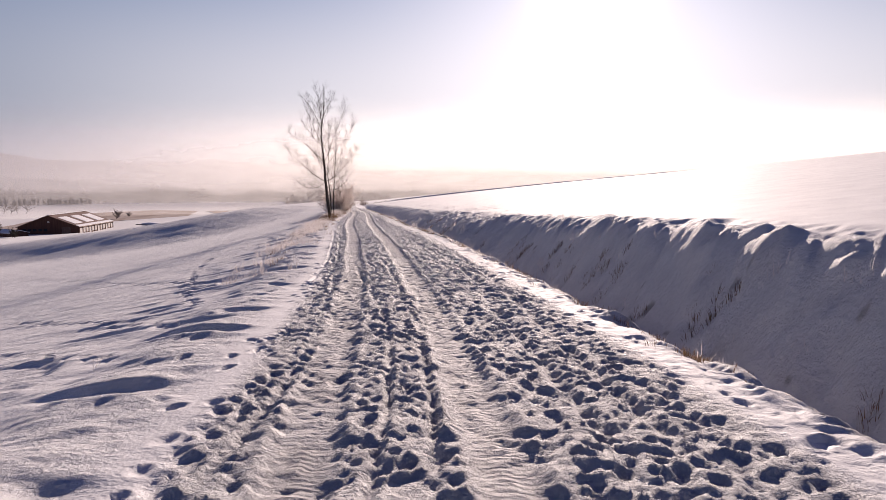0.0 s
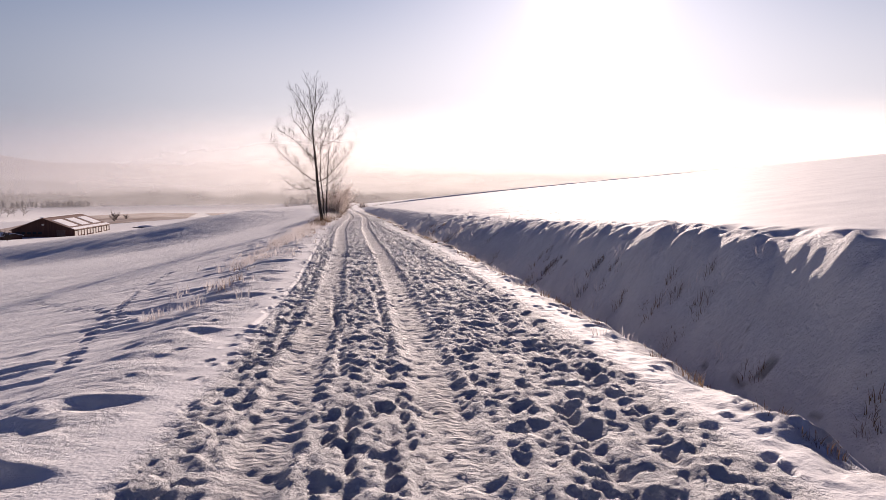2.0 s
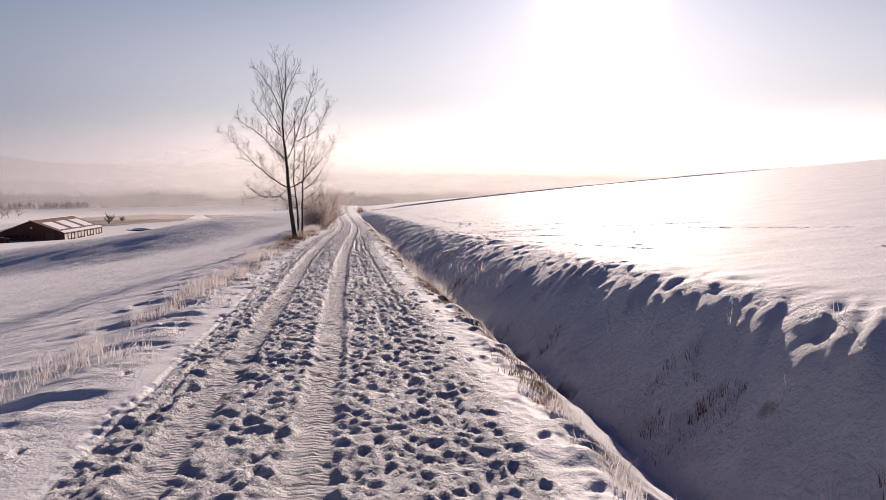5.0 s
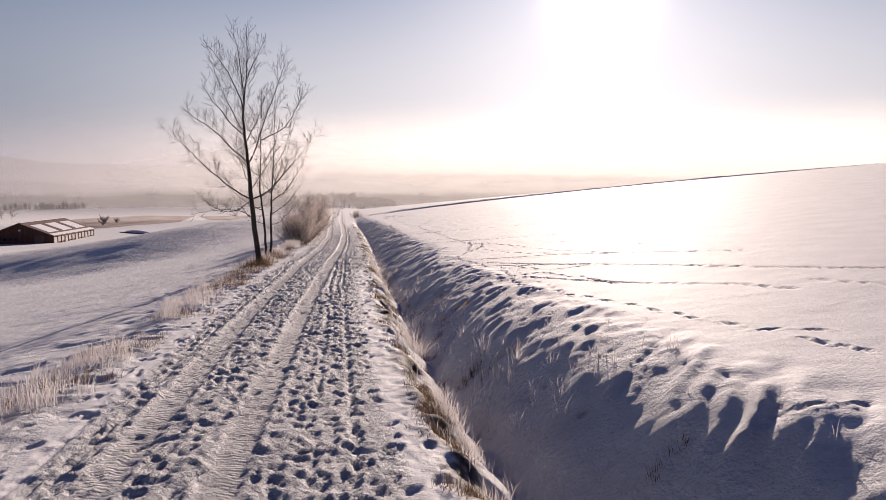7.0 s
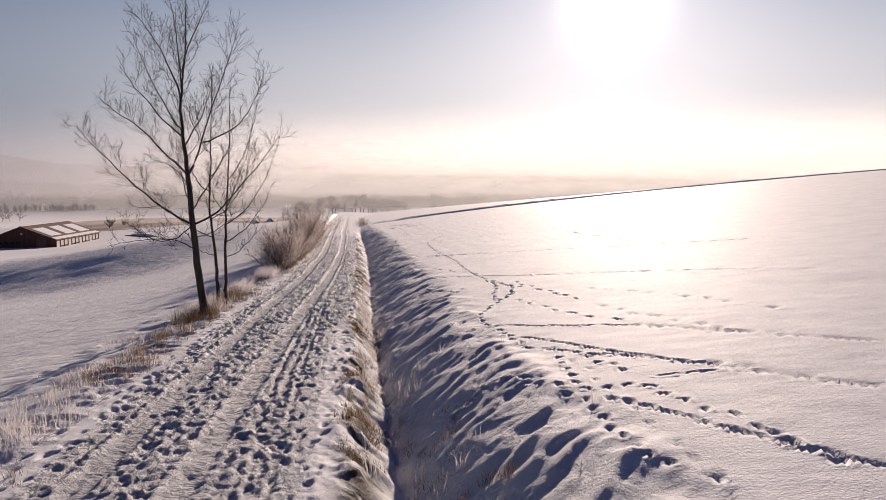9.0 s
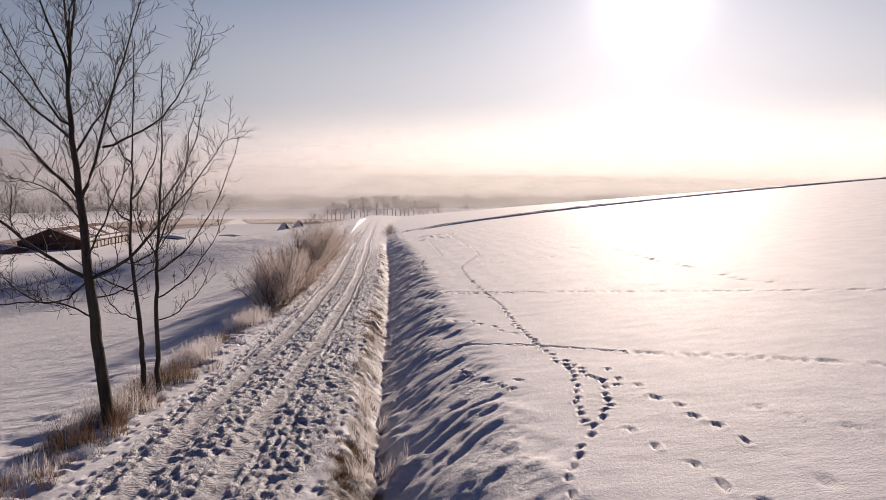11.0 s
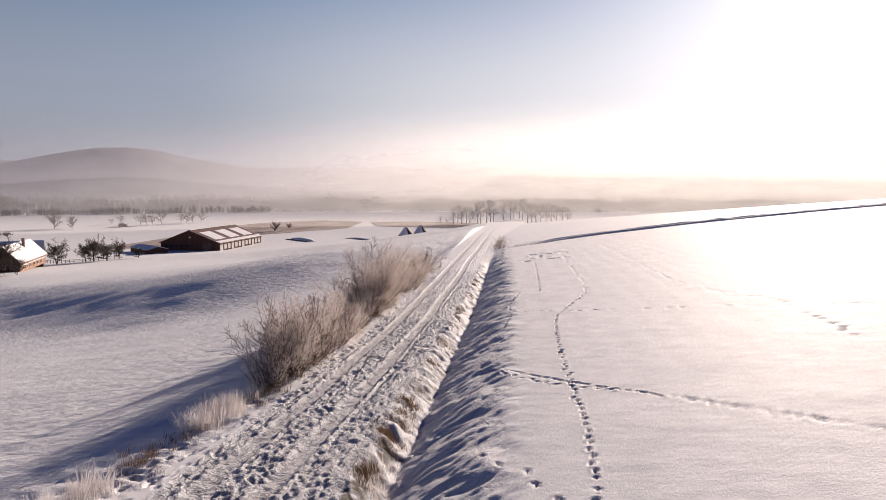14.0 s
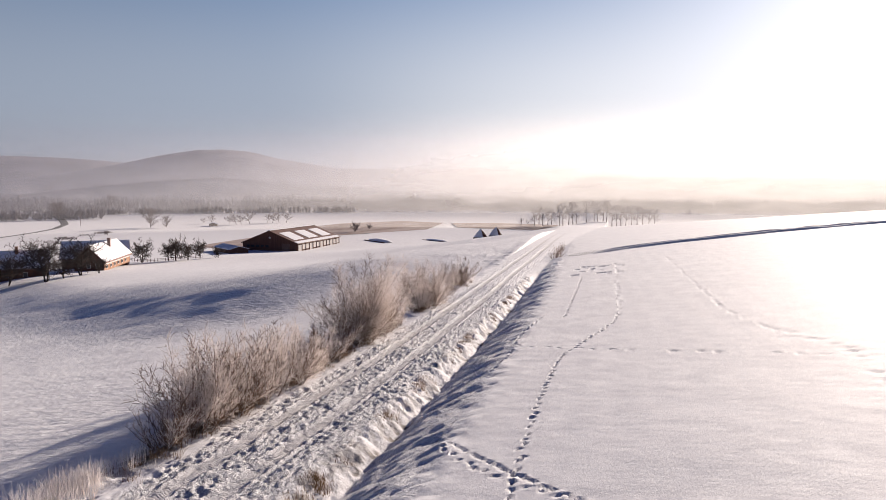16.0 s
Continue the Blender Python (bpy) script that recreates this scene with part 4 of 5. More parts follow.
grass("ditch_grass", "frosted reeds and grass on the bank of the ditch", FROST_GRASS,
      along(90, 8, 42, lambda y: lip_u(y) + .25, .18, .30, .3, 16, 81, 1.2) + along(110, 40, 90, lambda y: lip_u(y) + .5, .25, .45, .35, 14, 82, .9) + along(110, 10, 66, lambda y: bed_u(y) + 1.0, .8, .38, .25, 8, 87, 1.0) + along(26, 40, 80, lambda y: lip_u(y) + .45, .2, .8, .4, 44, 80, .7)
      + along(120, 84, 148, lambda y: lip_u(y) + .2, .15, .28, .3, 14, 83, 1.4) + along(70, 26, 76, lambda y: bed_u(y) + .5, .5, .55, .25, 14, 84, 1.2), 3)
grass("dry_ditch_grass", "dead brown grass on the trampled edge of the ditch", DRY_GRASS,
      along(130, 8, 46, lambda y: lip_u(y) + .2, .2, .18, .35, 26, 85, 1.2) + along(420, 40, 94, lambda y: lip_u(y) + .22, .22, .20, .5, 34, 86, .8)
      + along(170, 88, 150, lambda y: lip_u(y) + .2, .15, .20, .35, 24, 87, 1.3) + along(120, 8, 60, lambda y: bed_u(y) + .8, .5, .26, .3, 26, 88, 1.0), 4)


def lane_bank(side, label):
    """A low bank of drifted snow along the field lane, uneven along its run."""
    lx = np.linspace(-17, 175, 420)[:, None]
    across = np.linspace(-1.2, 1.2, 9)[None, :]
    x = lx + 0 * across
    y = lane_y(lx) + side + .25 * ripple(lx / 3, lx * 0, 17) + across
    h = (.34 + .10 * ripple(lx / 2.1, lx * 0 + side, 18)) * np.exp(-(across / .55) ** 2) * smooth01((lx + 17) / 6)
    z = land(x, y) + h - .03 - .25 * smooth01((np.abs(across) - .9) / .3)
    i = np.arange(419)[:, None] * 9 + np.arange(8)[None, :]
    f = np.stack([i, i + 9, i + 10, i + 1], -1).reshape(-1, 4)
    me = mesh_of("lane_bank", np.stack([x, y, z], -1).reshape(-1, 3), f, SNOW)
    return tagged(new("lane_bank", me), label, "bank", kind="structure")


lane_bank(-1.6, "low snow bank on the near side of a field lane")
lane_bank(1.6, "low snow bank on the far side of a field lane")
LANE = []
for k in range(420):
    lx = -17 + 190 * (k / 420) ** 1.25
    for side in (-1.7, 1.6):
        LANE.append((lx + rng.normal(0, .25), float(lane_y(lx)) + side + rng.normal(0, .2), .36 * rng.uniform(.5, 1.4), .9, 14))
LANE_GRASS = varied("lane_grass", (0.09, 0.066, 0.056), (0.20, 0.16, 0.14), scale=2, rough=0.9)
grass("lane_grass", "dry grass in two rows along a snowed-up field lane", LANE_GRASS, LANE, 5, 2)
grass("field_stalks", "single frosted stalks standing out of the snow", FROST_GRASS,
      along(26, 8, 70, lambda y: crest_u(y) - .6, .8, .38, .10, 4, 91) + along(30, 10, 60, -5.5, 1.6, .25, .12, 3, 92), 6)

# ---- the farm in the valley ----
E0 = (3.2, 81.0)


def at(azimuth, distance):
    """A place by its bearing from the end of the walk, degrees right of the way ahead."""
    a = radians(azimuth)
    return E0[0] + math.sin(a) * distance, E0[1] + math.cos(a) * distance



SNOW_CAP = varied("snow_cap", (0.72, 0.72, 0.75), (0.80, 0.80, 0.82), scale=0.5, rough=0.8, spec=0.1, bump=0.4, bump_scale=3, distance=0.05)
ROOF_SHEET = varied("roof_sheet", (0.10, 0.055, 0.045), (0.17, 0.10, 0.085), scale=0.4, rough=0.7, stretch=(4, .3, 1))
PALE_BOARD = varied("pale_board", (0.42, 0.39, 0.37), (0.58, 0.54, 0.52), scale=0.8, rough=0.85, stretch=(3, 3, .3))
BRICK = varied("brick_wall", (0.22, 0.12, 0.08), (0.34, 0.20, 0.13), scale=1.5, rough=0.9, bump=0.3, bump_scale=12)
PLASTER = varied("plaster", (0.50, 0.46, 0.42), (0.62, 0.58, 0.54), scale=0.7, rough=0.9)
TILE_ROOF = varied("tiled_roof", (0.16, 0.10, 0.09), (0.26, 0.18, 0.16), scale=0.8, rough=0.8)
DARK_GLASS = material("dark_glass", (0.03, 0.035, 0.045), 0.15, 0.5)
SOIL = varied("ploughed_soil", (0.22, 0.155, 0.135), (0.46, 0.38, 0.35), scale=0.08, rough=0.95, stretch=(1, .25, 1), bump=.5, bump_scale=1.5, distance=.2)
ASPHALT = varied("asphalt", (0.045, 0.045, 0.05), (0.10, 0.10, 0.11), scale=0.5, rough=0.85)


def slab(a, b, c, d, thick, drop=(0, 0, -1)):
    """A board through four corners with thickness along drop."""
    n = np.array(drop, float) * thick
    v = [np.array(p, float) for p in (a, b, c, d)]
    v += [p + n for p in v]
    return v, [(0, 1, 2, 3), (7, 6, 5, 4), (0, 4, 5, 1), (1, 5, 6, 2), (2, 6, 7, 3), (3, 7, 4, 0)]


def gable_wall(w, eave, ridge, y, thick):
    v = []
    for yy in (y, y + thick):
        v += [(-w, yy, 0), (0, yy, 0), (0, yy, eave), (-w / 2, yy, ridge), (-w, yy, eave)]
    return v, [(0, 1, 2, 3, 4), (9, 8, 7, 6, 5)] + [(i, 5 + i, 5 + (i + 1) % 5, (i + 1) % 5) for i in range(5)]


def gabled(name, corner, heading, w, long, eave, ridge, wall_mat, side_mat, label, category):
    """A building whose near corner is at the origin: the gable runs to -x, the long side to +y."""
    b = tagged(new(name), label, category, "farm buildings")
    x, y = corner
    b.matrix_world = pose(x, y, land_at(x, y) - .3, 0, 0, heading)
    part("gable_wall", *gable_wall(w, eave, ridge, 0, .3), wall_mat, b)
    part("gable_wall", *gable_wall(w, eave, ridge, long - .3, .3), wall_mat, b)
    part("side_wall", *block(-.3, 0, .3, long - .3, 0, eave), side_mat, b)
    part("side_wall", *block(-w, -w + .3, .3, long - .3, 0, eave), wall_mat, b)
    k = (ridge - eave) / (w / 2)
    over = .7
    return b, k, over


def roof_of(b, w, long, eave, ridge, k, over, mat):
    for sgn in (0, 1):
        x0, x1 = (over, -w / 2) if sgn == 0 else (-w - over, -w / 2)
        e = eave - over * k + .28
        v = [(x0, -over, e), (x0, long + over, e), (x1, long + over, ridge + .28), (x1, -over, ridge + .28)]
        part("roof", *slab(*(v if sgn == 0 else v[::-1]), .25), mat, b)


def on_roof(x, y0, y1, width, w, eave, k, lift):
    """A patch of snow on the sunny slope, from x down-slope."""
    z = lambda q: eave + .28 - k * q + lift
    v = [(x, y0, z(x)), (x, y1, z(x)), (x - width, y1, z(x - width)), (x - width, y0, z(x - width))]
    return slab(*v, lift - .01)


# the big barn: dark boarded gable, brown roof with fields of snow on it
W, L, EAVE, RIDGE = 30.0, 46.0, 4.0, 9.8
barn, k, over = gabled("barn", (-186.5, 352.6), 6.0, W, L, EAVE, RIDGE, BARN_WOOD, BARN_WOOD, "large dark wooden barn with snow patches on its roof", "barn")
roof_of(barn, W, L, EAVE, RIDGE, k, over, ROOF_SHEET)
for j in range(3):
    y0 = 2.5 + j * 15
    part("snow_patch", *on_roof(-3.2, y0, y0 + 10.2, 8.2, W, EAVE, k, .16), SNOW_CAP, barn, "rectangular field of snow on the roof")
part("snow_patch", *on_roof(.3, -.5, L + .5, 1.9, W, EAVE, k, .14), SNOW_CAP, barn, "strip of snow along the eaves")
part("ridge_cap", *block(-W / 2 - .8, -W / 2 + .8, -.8, L + .8, RIDGE + .30, RIDGE + .55), SNOW_CAP, barn, "snow on the ridge")
for j in range(12):
    y0 = .5 + j * 3.8
    part("side_panel", *block(.01, .10, y0, y0 + 3.3, 1.0 if j % 3 else .4, EAVE - .7), PALE_BOARD, barn, "pale boarded panel")
    part("post", *block(.01, .30, y0 + 3.35, y0 + 3.7, 0, EAVE - .3), BARN_WOOD, barn)
for j in range(5):
    part("window", *block(-W + 2.2 + j * 2.6, -W + 3.9 + j * 2.6, -.08, -.01, 1.9, 3.0), DARK_GLASS, barn)
part("gable_light", *block(-W / 2 - .5, -W / 2 + .5, -.08, -.01, 6.2, 7.0), PLASTER, barn)
part("door", *block(-8.6, -4.4, -.10, -.01, .2, 3.9), ROOF_SHEET, barn)

shed, k, over = gabled("shed", (-204.0, 338.0), 60.0, 9, 20, 2.2, 3.4, BARN_WOOD, BARN_WOOD, "low dark shed with a snow-covered roof beside the barn", "shed")
roof_of(shed, 9, 20, 2.2, 3.4, k, .4, SNOW_CAP)

# farmhouse with a snowy roof, brick base and boarded upper wall
W, L, EAVE, RIDGE = 8.4, 27.5, 3.1, 7.5
# gables take dark barn wood: their shade is put into the colour
house, k, over = gabled("farmhouse", (-172.2, 229.2), 31.6, W, L, EAVE, RIDGE, BARN_WOOD, BRICK, "farmhouse with a snowy roof, brick wall and one chimney", "house")
roof_of(house, W, L, EAVE, RIDGE, k, over, TILE_ROOF)
part("roof_snow", *on_roof(.5, -.6, L + .6, 4.6, W, EAVE, k, .18), SNOW_CAP, house, "smooth snow covering the roof")
v = [(-W - .5, -.6, EAVE - .3 + .45), (-W - .5, L + .6, EAVE - .3 + .45), (-W / 2, L + .6, RIDGE + .45), (-W / 2, -.6, RIDGE + .45)]
part("roof_snow", *slab(*v[::-1], .16), SNOW_CAP, house)
part("upper_band", *block(.01, .12, .4, L - .4, 1.9, EAVE - .2), PALE_BOARD, house, "pale boarded band above the brick")
part("chimney", *joined(block(-3.3, -2.5, 15, 15.8, 5.0, 8.9), block(-3.4, -2.4, 14.9, 15.9, 8.9, 9.1)), TILE_ROOF, house)
for j in range(6):
    f = part("window", *block(.01, .16, 1.8 + j * 3.9, 3.2 + j * 3.9, .7, 1.8), PALE_BOARD, house)
    part("pane", *block(.17, .19, 1.95 + j * 3.9, 3.05 + j * 3.9, .85, 1.68), DARK_GLASS, f)
for j in range(3):
    f = part("window", *block(-7.4 + j * 2.5, -6.2 + j * 2.5, -.12, -.01, 1.0, 2.4), PALE_BOARD, house)
    part("pane", *block(-7.25 + j * 2.5, -6.35 + j * 2.5, -.16, -.13, 1.15, 2.25), DARK_GLASS, f)

W, L, EAVE, RIDGE = 11.0, 22.0, 6.0, 10.2
second, k, over = gabled("farmhouse", (-190.0, 196.5), -38.0, W, L, EAVE, RIDGE, BARN_WOOD, BARN_WOOD, "dark boarded farmhouse with two chimneys under shaded snow", "house")
roof_of(second, W, L, EAVE, RIDGE, k, over, TILE_ROOF)
part("roof_snow", *on_roof(.5, -.6, L + .6, 5.9, W, EAVE, k, .18), SNOW_CAP, second)
v = [(-W - .5, -.6, EAVE + .1), (-W - .5, L + .6, EAVE + .1), (-W / 2, L + .6, RIDGE + .45), (-W / 2, -.6, RIDGE + .45)]
part("roof_snow", *slab(*v[::-1], .16), SNOW_CAP, second)
for y0 in (5, 14):
    part("chimney", *joined(block(-W / 2 + .6, -W / 2 + 1.4, y0, y0 + .8, 9, 11.6), block(-W / 2 + .5, -W / 2 + 1.5, y0 - .1, y0 + .9, 11.6, 11.8)), BRICK, second)
for j in range(4):
    f = part("window", *block(.01, .14, 2 + j * 4.6, 3.2 + j * 4.6, 3.4, 4.8), PALE_BOARD, second)
    part("pane", *block(.15, .18, 2.1 + j * 4.6, 3.1 + j * 4.6, 3.5, 4.7), DARK_GLASS, f)
third, k, over = gabled("farm_wing", (-203.0, 239.5), -46.0, 11, 20, 4.4, 9.2, BARN_WOOD, BARN_WOOD, "rear wing of the farm with a blue-shaded snowy roof", "house")
roof_of(third, 11, 20, 4.4, 9.2, k, over, SNOW_CAP)


def hut(x, y, w, l, heading, label):
    h, k, over = gabled("hut", (x, y), heading, w, l, 1.9, 2.9, BARN_WOOD, BARN_WOOD, label, "hut")
    roof_of(h, w, l, 1.9, 2.9, k, .3, SNOW_CAP)


hut(-357, 496, 6, 9, 40, "small wooden hut with a snowy roof among orchard trees")


def heap(x, y, rad, high, seed):
    """A conical stack with snow over one side."""
    r = np.random.default_rng(seed)
    n, v, f = 14, [], []
    for i in range(6):
        t = i / 5
        for j in range(n):
            a = 2 * math.pi * j / n
            q = rad * (1 - t) ** .8 * (1 + r.normal(0, .05))
            v.append((q * math.cos(a), q * math.sin(a), high * t - .2))
    f = [(i * n + j, i * n + (j + 1) % n, (i + 1) * n + (j + 1) % n, (i + 1) * n + j) for i in range(5) for j in range(n)]
    ob = tagged(new("stack"), "conical stack half covered with snow on the field", "stack", "stacks on the field")
    ob.location = (x, y, land_at(x, y))
    part("mound", v, f, BARN_WOOD, ob)
    cap = [(1.03 * a, 1.03 * b, c + .12) for i in range(1, 6) for a, b, c in v[i * n + 6:i * n + 13]]
    part("snow_cap", cap, [(i * 7 + j, i * 7 + j + 1, i * 7 + j + 8, i * 7 + j + 7) for i in range(4) for j in range(6)], SNOW_CAP, ob)


heap(*at(-19.7, 296), 3.6, 4.6, 1)
heap(*at(-18.4, 300), 3.6, 4.6, 2)


def clamp(x, y, long, wide, high, heading, label):
    """A long low heap under snow, with dark stuff at its foot."""
    n, m, v = 22, 9, []
    r = np.random.default_rng(int(abs(x)))
    for i in range(n):
        for j in range(m):
            a = math.pi * j / (m - 1)
            e = math.sin(math.pi * (i + .5) / n) ** .35 * (1 + r.normal(0, .06))
            v.append((long * (i / (n - 1) - .5), -wide / 2 * math.cos(a) * e, high * math.sin(a) * e - .3))
    f = [(i * m + j, i * m + j + 1, (i + 1) * m + j + 1, (i + 1) * m + j) for i in range(n - 1) for j in range(m - 1)]
    ob = tagged(new("silage_heap"), label, "heap")
    ob.matrix_world = pose(x, y, land_at(x, y), 0, 0, heading)
    part("snow_cover", v, f, SNOW_CAP, ob, smooth=True)
    part("edge", *block(-long / 2 - .4, long / 2 + .4, -wide / 2 - .5, -wide / 2 + .3, -.4, high * .18), BARN_WOOD, ob, "dark foot of the heap")


clamp(-175, 415, 22, 7, 1.7, -33, "snow-covered silage heap with a dark foot by the barn")
clamp(-148, 432, 18, 5, 1.1, -28, "low snowed-up heap of farm stuff on the field")

def paddock_fence():
    """Weathered posts and two rails between the orchard trees and the barn."""
    ends = np.array([(-222.0, 284.0), (-208, 277.5), (-195, 273.5), (-184.5, 286.0)])
    f = tagged(new("fence"), "weathered wooden paddock fence with two rails", "fence")
    f.location = (*ends[0], land_at(*ends[0]))
    for a, b in zip(ends, ends[1:]):
        n = int(np.hypot(*(b - a)) / 2.6)
        run = [a + (b - a) * k / n for k in range(n + 1)]
        here = [np.array([*p, land_at(*p)]) - np.array(f.location) for p in run]
        for x, y, z in here[:-1]:
            part("post", *block(x - .09, x + .09, y - .09, y + .09, z - .3, z + 1.25), FAR_WOOD, f)
        for h in (.55, 1.05):
            w = Wood()
            w.tube(np.array(here) + np.array([0, 0, h]), np.full(len(here), .06), 4)
            w.made("rail", FAR_WOOD, f)


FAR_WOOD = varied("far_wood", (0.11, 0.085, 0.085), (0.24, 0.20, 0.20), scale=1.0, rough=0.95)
paddock_fence()

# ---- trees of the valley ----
# frosted wood, paled further so that its colour carries the haze
HAZED_GROVE = varied("hazed_grove_wood", (0.24, 0.21, 0.21), (0.42, 0.38, 0.38), scale=1.0, rough=0.95)
# rime on the far trees, with the valley's lilac haze mixed into the tone
RIMED_HAZED = varied("rimed_hazed_wood", (0.15, 0.135, 0.15), (0.28, 0.26, 0.285), scale=0.5, rough=0.95)
DARK_CROWN = varied("dark_crown", (0.035, 0.028, 0.026), (0.09, 0.07, 0.062), scale=1.0, rough=0.95)


def valley_tree(name, high, wide, seed, mat, label, group, stems=1, fork=.3, thin=.035, limbs=10, lift=.05, dense=1.0):
    """A broad leafless tree seen from afar: trunk, limbs and a haze of twigs; stands at the origin."""
    r = np.random.default_rng(seed)
    tree = tagged(new(name), label, "tree", group)
    t = Wood()
    crown = Wood()
    for s in range(stems):
        off = np.array([r.normal(0, .25 * (stems > 1)), r.normal(0, .25 * (stems > 1)), -.4])
        run = wander(off, (r.normal(0, .12), r.normal(0, .12), 1), high * .8, 8, .02, .05, r)
        t.tube(run, np.linspace(high * .018 + .05, .04, 9), 7)
        n = int(limbs + 6 * r.uniform())
        for i in range(n):
            z = fork + (1 - fork) * i / n
            p = np.array([np.interp(z * run[-1, 2], run[:, 2], run[:, c]) for c in range(3)])
            a = 2.4 * i + r.normal(0, .4)
            reach = wide * .5 * math.sin(math.pi * min(1, .25 + .75 * i / n)) * r.uniform(.8, 1.15)
            q = wander(p, (math.cos(a), math.sin(a), .55 + .5 * i / n), reach * 1.25, 6, lift, .10 if dense == 1 else .2, r)
            t.tube(q, np.linspace(high * .008 + .02, thin, 7), 4)
            twigs_on(crown, q, high * .006, 1 if dense == 1 else 2, high * .05 * dense, high * .17 * dense, r, lift=lift, spread=.8, start=.15, thin=thin)
    t.made("trunk", mat, tree)
    crown.made("crown", mat, tree, "", "stuff", r, .05, 1)
    return tree


def plant(tree, places, seed, sink=.2):
    """Stand a tree and its copies at x, y, size."""
    r = np.random.default_rng(seed)
    for i, (x, y, size) in enumerate(places):
        m = Matrix.LocRotScale((x, y, land_at(x, y) - sink), Euler((0, 0, r.uniform(0, 6.28))), (size * r.uniform(.9, 1.1), size * r.uniform(.9, 1.1), size))
        if i:
            copy_thing(tree, m)
        else:
            first = m
    tree.matrix_world = first


plant(valley_tree("orchard_tree", 8.5, 10, 31, DARK_CROWN, "dark gnarled fruit tree in front of the farmhouse", "trees at the farm", 2, .25, .035, 12, .05, 1.6),
      [(-162.3, 201.8, 1.35), (-162.9, 213.5, 1.2), (-162.1, 207.3, .65), (-162.9, 219.5, .55), (-171.4, 198.5, 1.0), (-176.5, 194.5, 1.05)], 1)
plant(valley_tree("orchard_tree", 6.8, 9, 32, DARK_CROWN, "dark round-crowned orchard tree near the barn", "trees at the farm", 2, .22, .04, 11, .05, 1.6),
      [(-197.5, 268.4, 1.15), (-186.2, 273.1, 1.2), (-191.2, 274.9, 1.0), (-183.2, 276.5, .9), (-186.8, 287.2, 1.0), (-181.5, 291.0, .6)], 2)
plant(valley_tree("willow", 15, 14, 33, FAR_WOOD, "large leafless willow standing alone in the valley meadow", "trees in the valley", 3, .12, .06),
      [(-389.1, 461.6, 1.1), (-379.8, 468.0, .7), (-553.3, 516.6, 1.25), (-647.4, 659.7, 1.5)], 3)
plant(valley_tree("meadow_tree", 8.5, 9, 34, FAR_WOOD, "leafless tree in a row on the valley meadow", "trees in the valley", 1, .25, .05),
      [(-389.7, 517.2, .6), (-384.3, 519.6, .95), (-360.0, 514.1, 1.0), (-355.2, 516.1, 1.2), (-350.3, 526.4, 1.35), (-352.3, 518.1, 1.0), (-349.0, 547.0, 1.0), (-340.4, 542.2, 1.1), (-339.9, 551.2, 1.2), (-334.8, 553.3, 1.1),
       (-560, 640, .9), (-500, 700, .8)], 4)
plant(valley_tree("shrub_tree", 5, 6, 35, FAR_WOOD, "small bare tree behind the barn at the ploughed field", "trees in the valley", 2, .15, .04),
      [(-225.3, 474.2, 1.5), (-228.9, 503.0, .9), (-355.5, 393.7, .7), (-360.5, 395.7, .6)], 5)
plant(valley_tree("grove_tree", 14, 8, 36, HAZED_GROVE, "tall leafless tree in the grove beyond the track", "grove beyond the track", 1, .3, .07, 9),
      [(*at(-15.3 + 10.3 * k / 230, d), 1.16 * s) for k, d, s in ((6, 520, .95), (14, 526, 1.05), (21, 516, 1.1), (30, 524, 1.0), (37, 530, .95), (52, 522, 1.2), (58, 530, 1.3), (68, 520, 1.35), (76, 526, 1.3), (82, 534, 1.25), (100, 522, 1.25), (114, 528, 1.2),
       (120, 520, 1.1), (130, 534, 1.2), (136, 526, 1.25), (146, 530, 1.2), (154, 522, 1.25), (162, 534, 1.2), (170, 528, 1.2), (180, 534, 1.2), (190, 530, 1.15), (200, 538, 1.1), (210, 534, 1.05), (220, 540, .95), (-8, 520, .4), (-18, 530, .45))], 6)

# ---- far woods, one mass of rimed trees ----


def woods(name, label, bands, seed, mat):
    """bands: azimuth from, to, distance, depth, count, height."""
    r = np.random.default_rng(seed)
    V, F, n = [], [], 0
    for a0, a1, dist, deep, count, high in bands:
        az, d = np.radians(r.uniform(a0, a1, count)), dist + deep * r.uniform(0, 1, count)
        x, y = E0[0] + np.sin(az) * d, E0[1] + np.cos(az) * d
        z = land(x, y)
        h = high * r.uniform(.6, 1.15, count) * (.75 + .35 * ripple(x / 40, y / 40, seed))
        for j in range(26):
            a, lean = r.uniform(0, 6.28, count), h * r.uniform(.05, .42, count) * (j > 0)
            t0 = r.uniform(.15, .6, count) if j else np.zeros(count)
            t1 = np.minimum(1, t0 + r.uniform(.15, .5, count) * (1.15 - lean / h)) if j else np.full(count, .8)
            mid = lean * r.uniform(.1, .5, count)
            w = h * (.012 if j == 0 else .022)
            cx, sx = np.cos(a), np.sin(a)
            b0 = np.stack([x + cx * mid - w * sx, y + sx * mid + w * cx, z - 1 + h * t0], 1)
            b1 = np.stack([x + cx * mid + w * sx, y + sx * mid - w * cx, z - 1 + h * t0], 1)
            tip = np.stack([x + cx * lean, y + sx * lean, z + h * t1], 1)
            V.append(np.stack([b0, b1, tip], 1).reshape(-1, 3))
            F.append(np.arange(count * 3).reshape(-1, 3) + n)
            n += count * 3
    return tagged(new(name, mesh_of(name, np.concatenate(V), np.concatenate(F), mat, False)), label, "wood", kind="stuff")


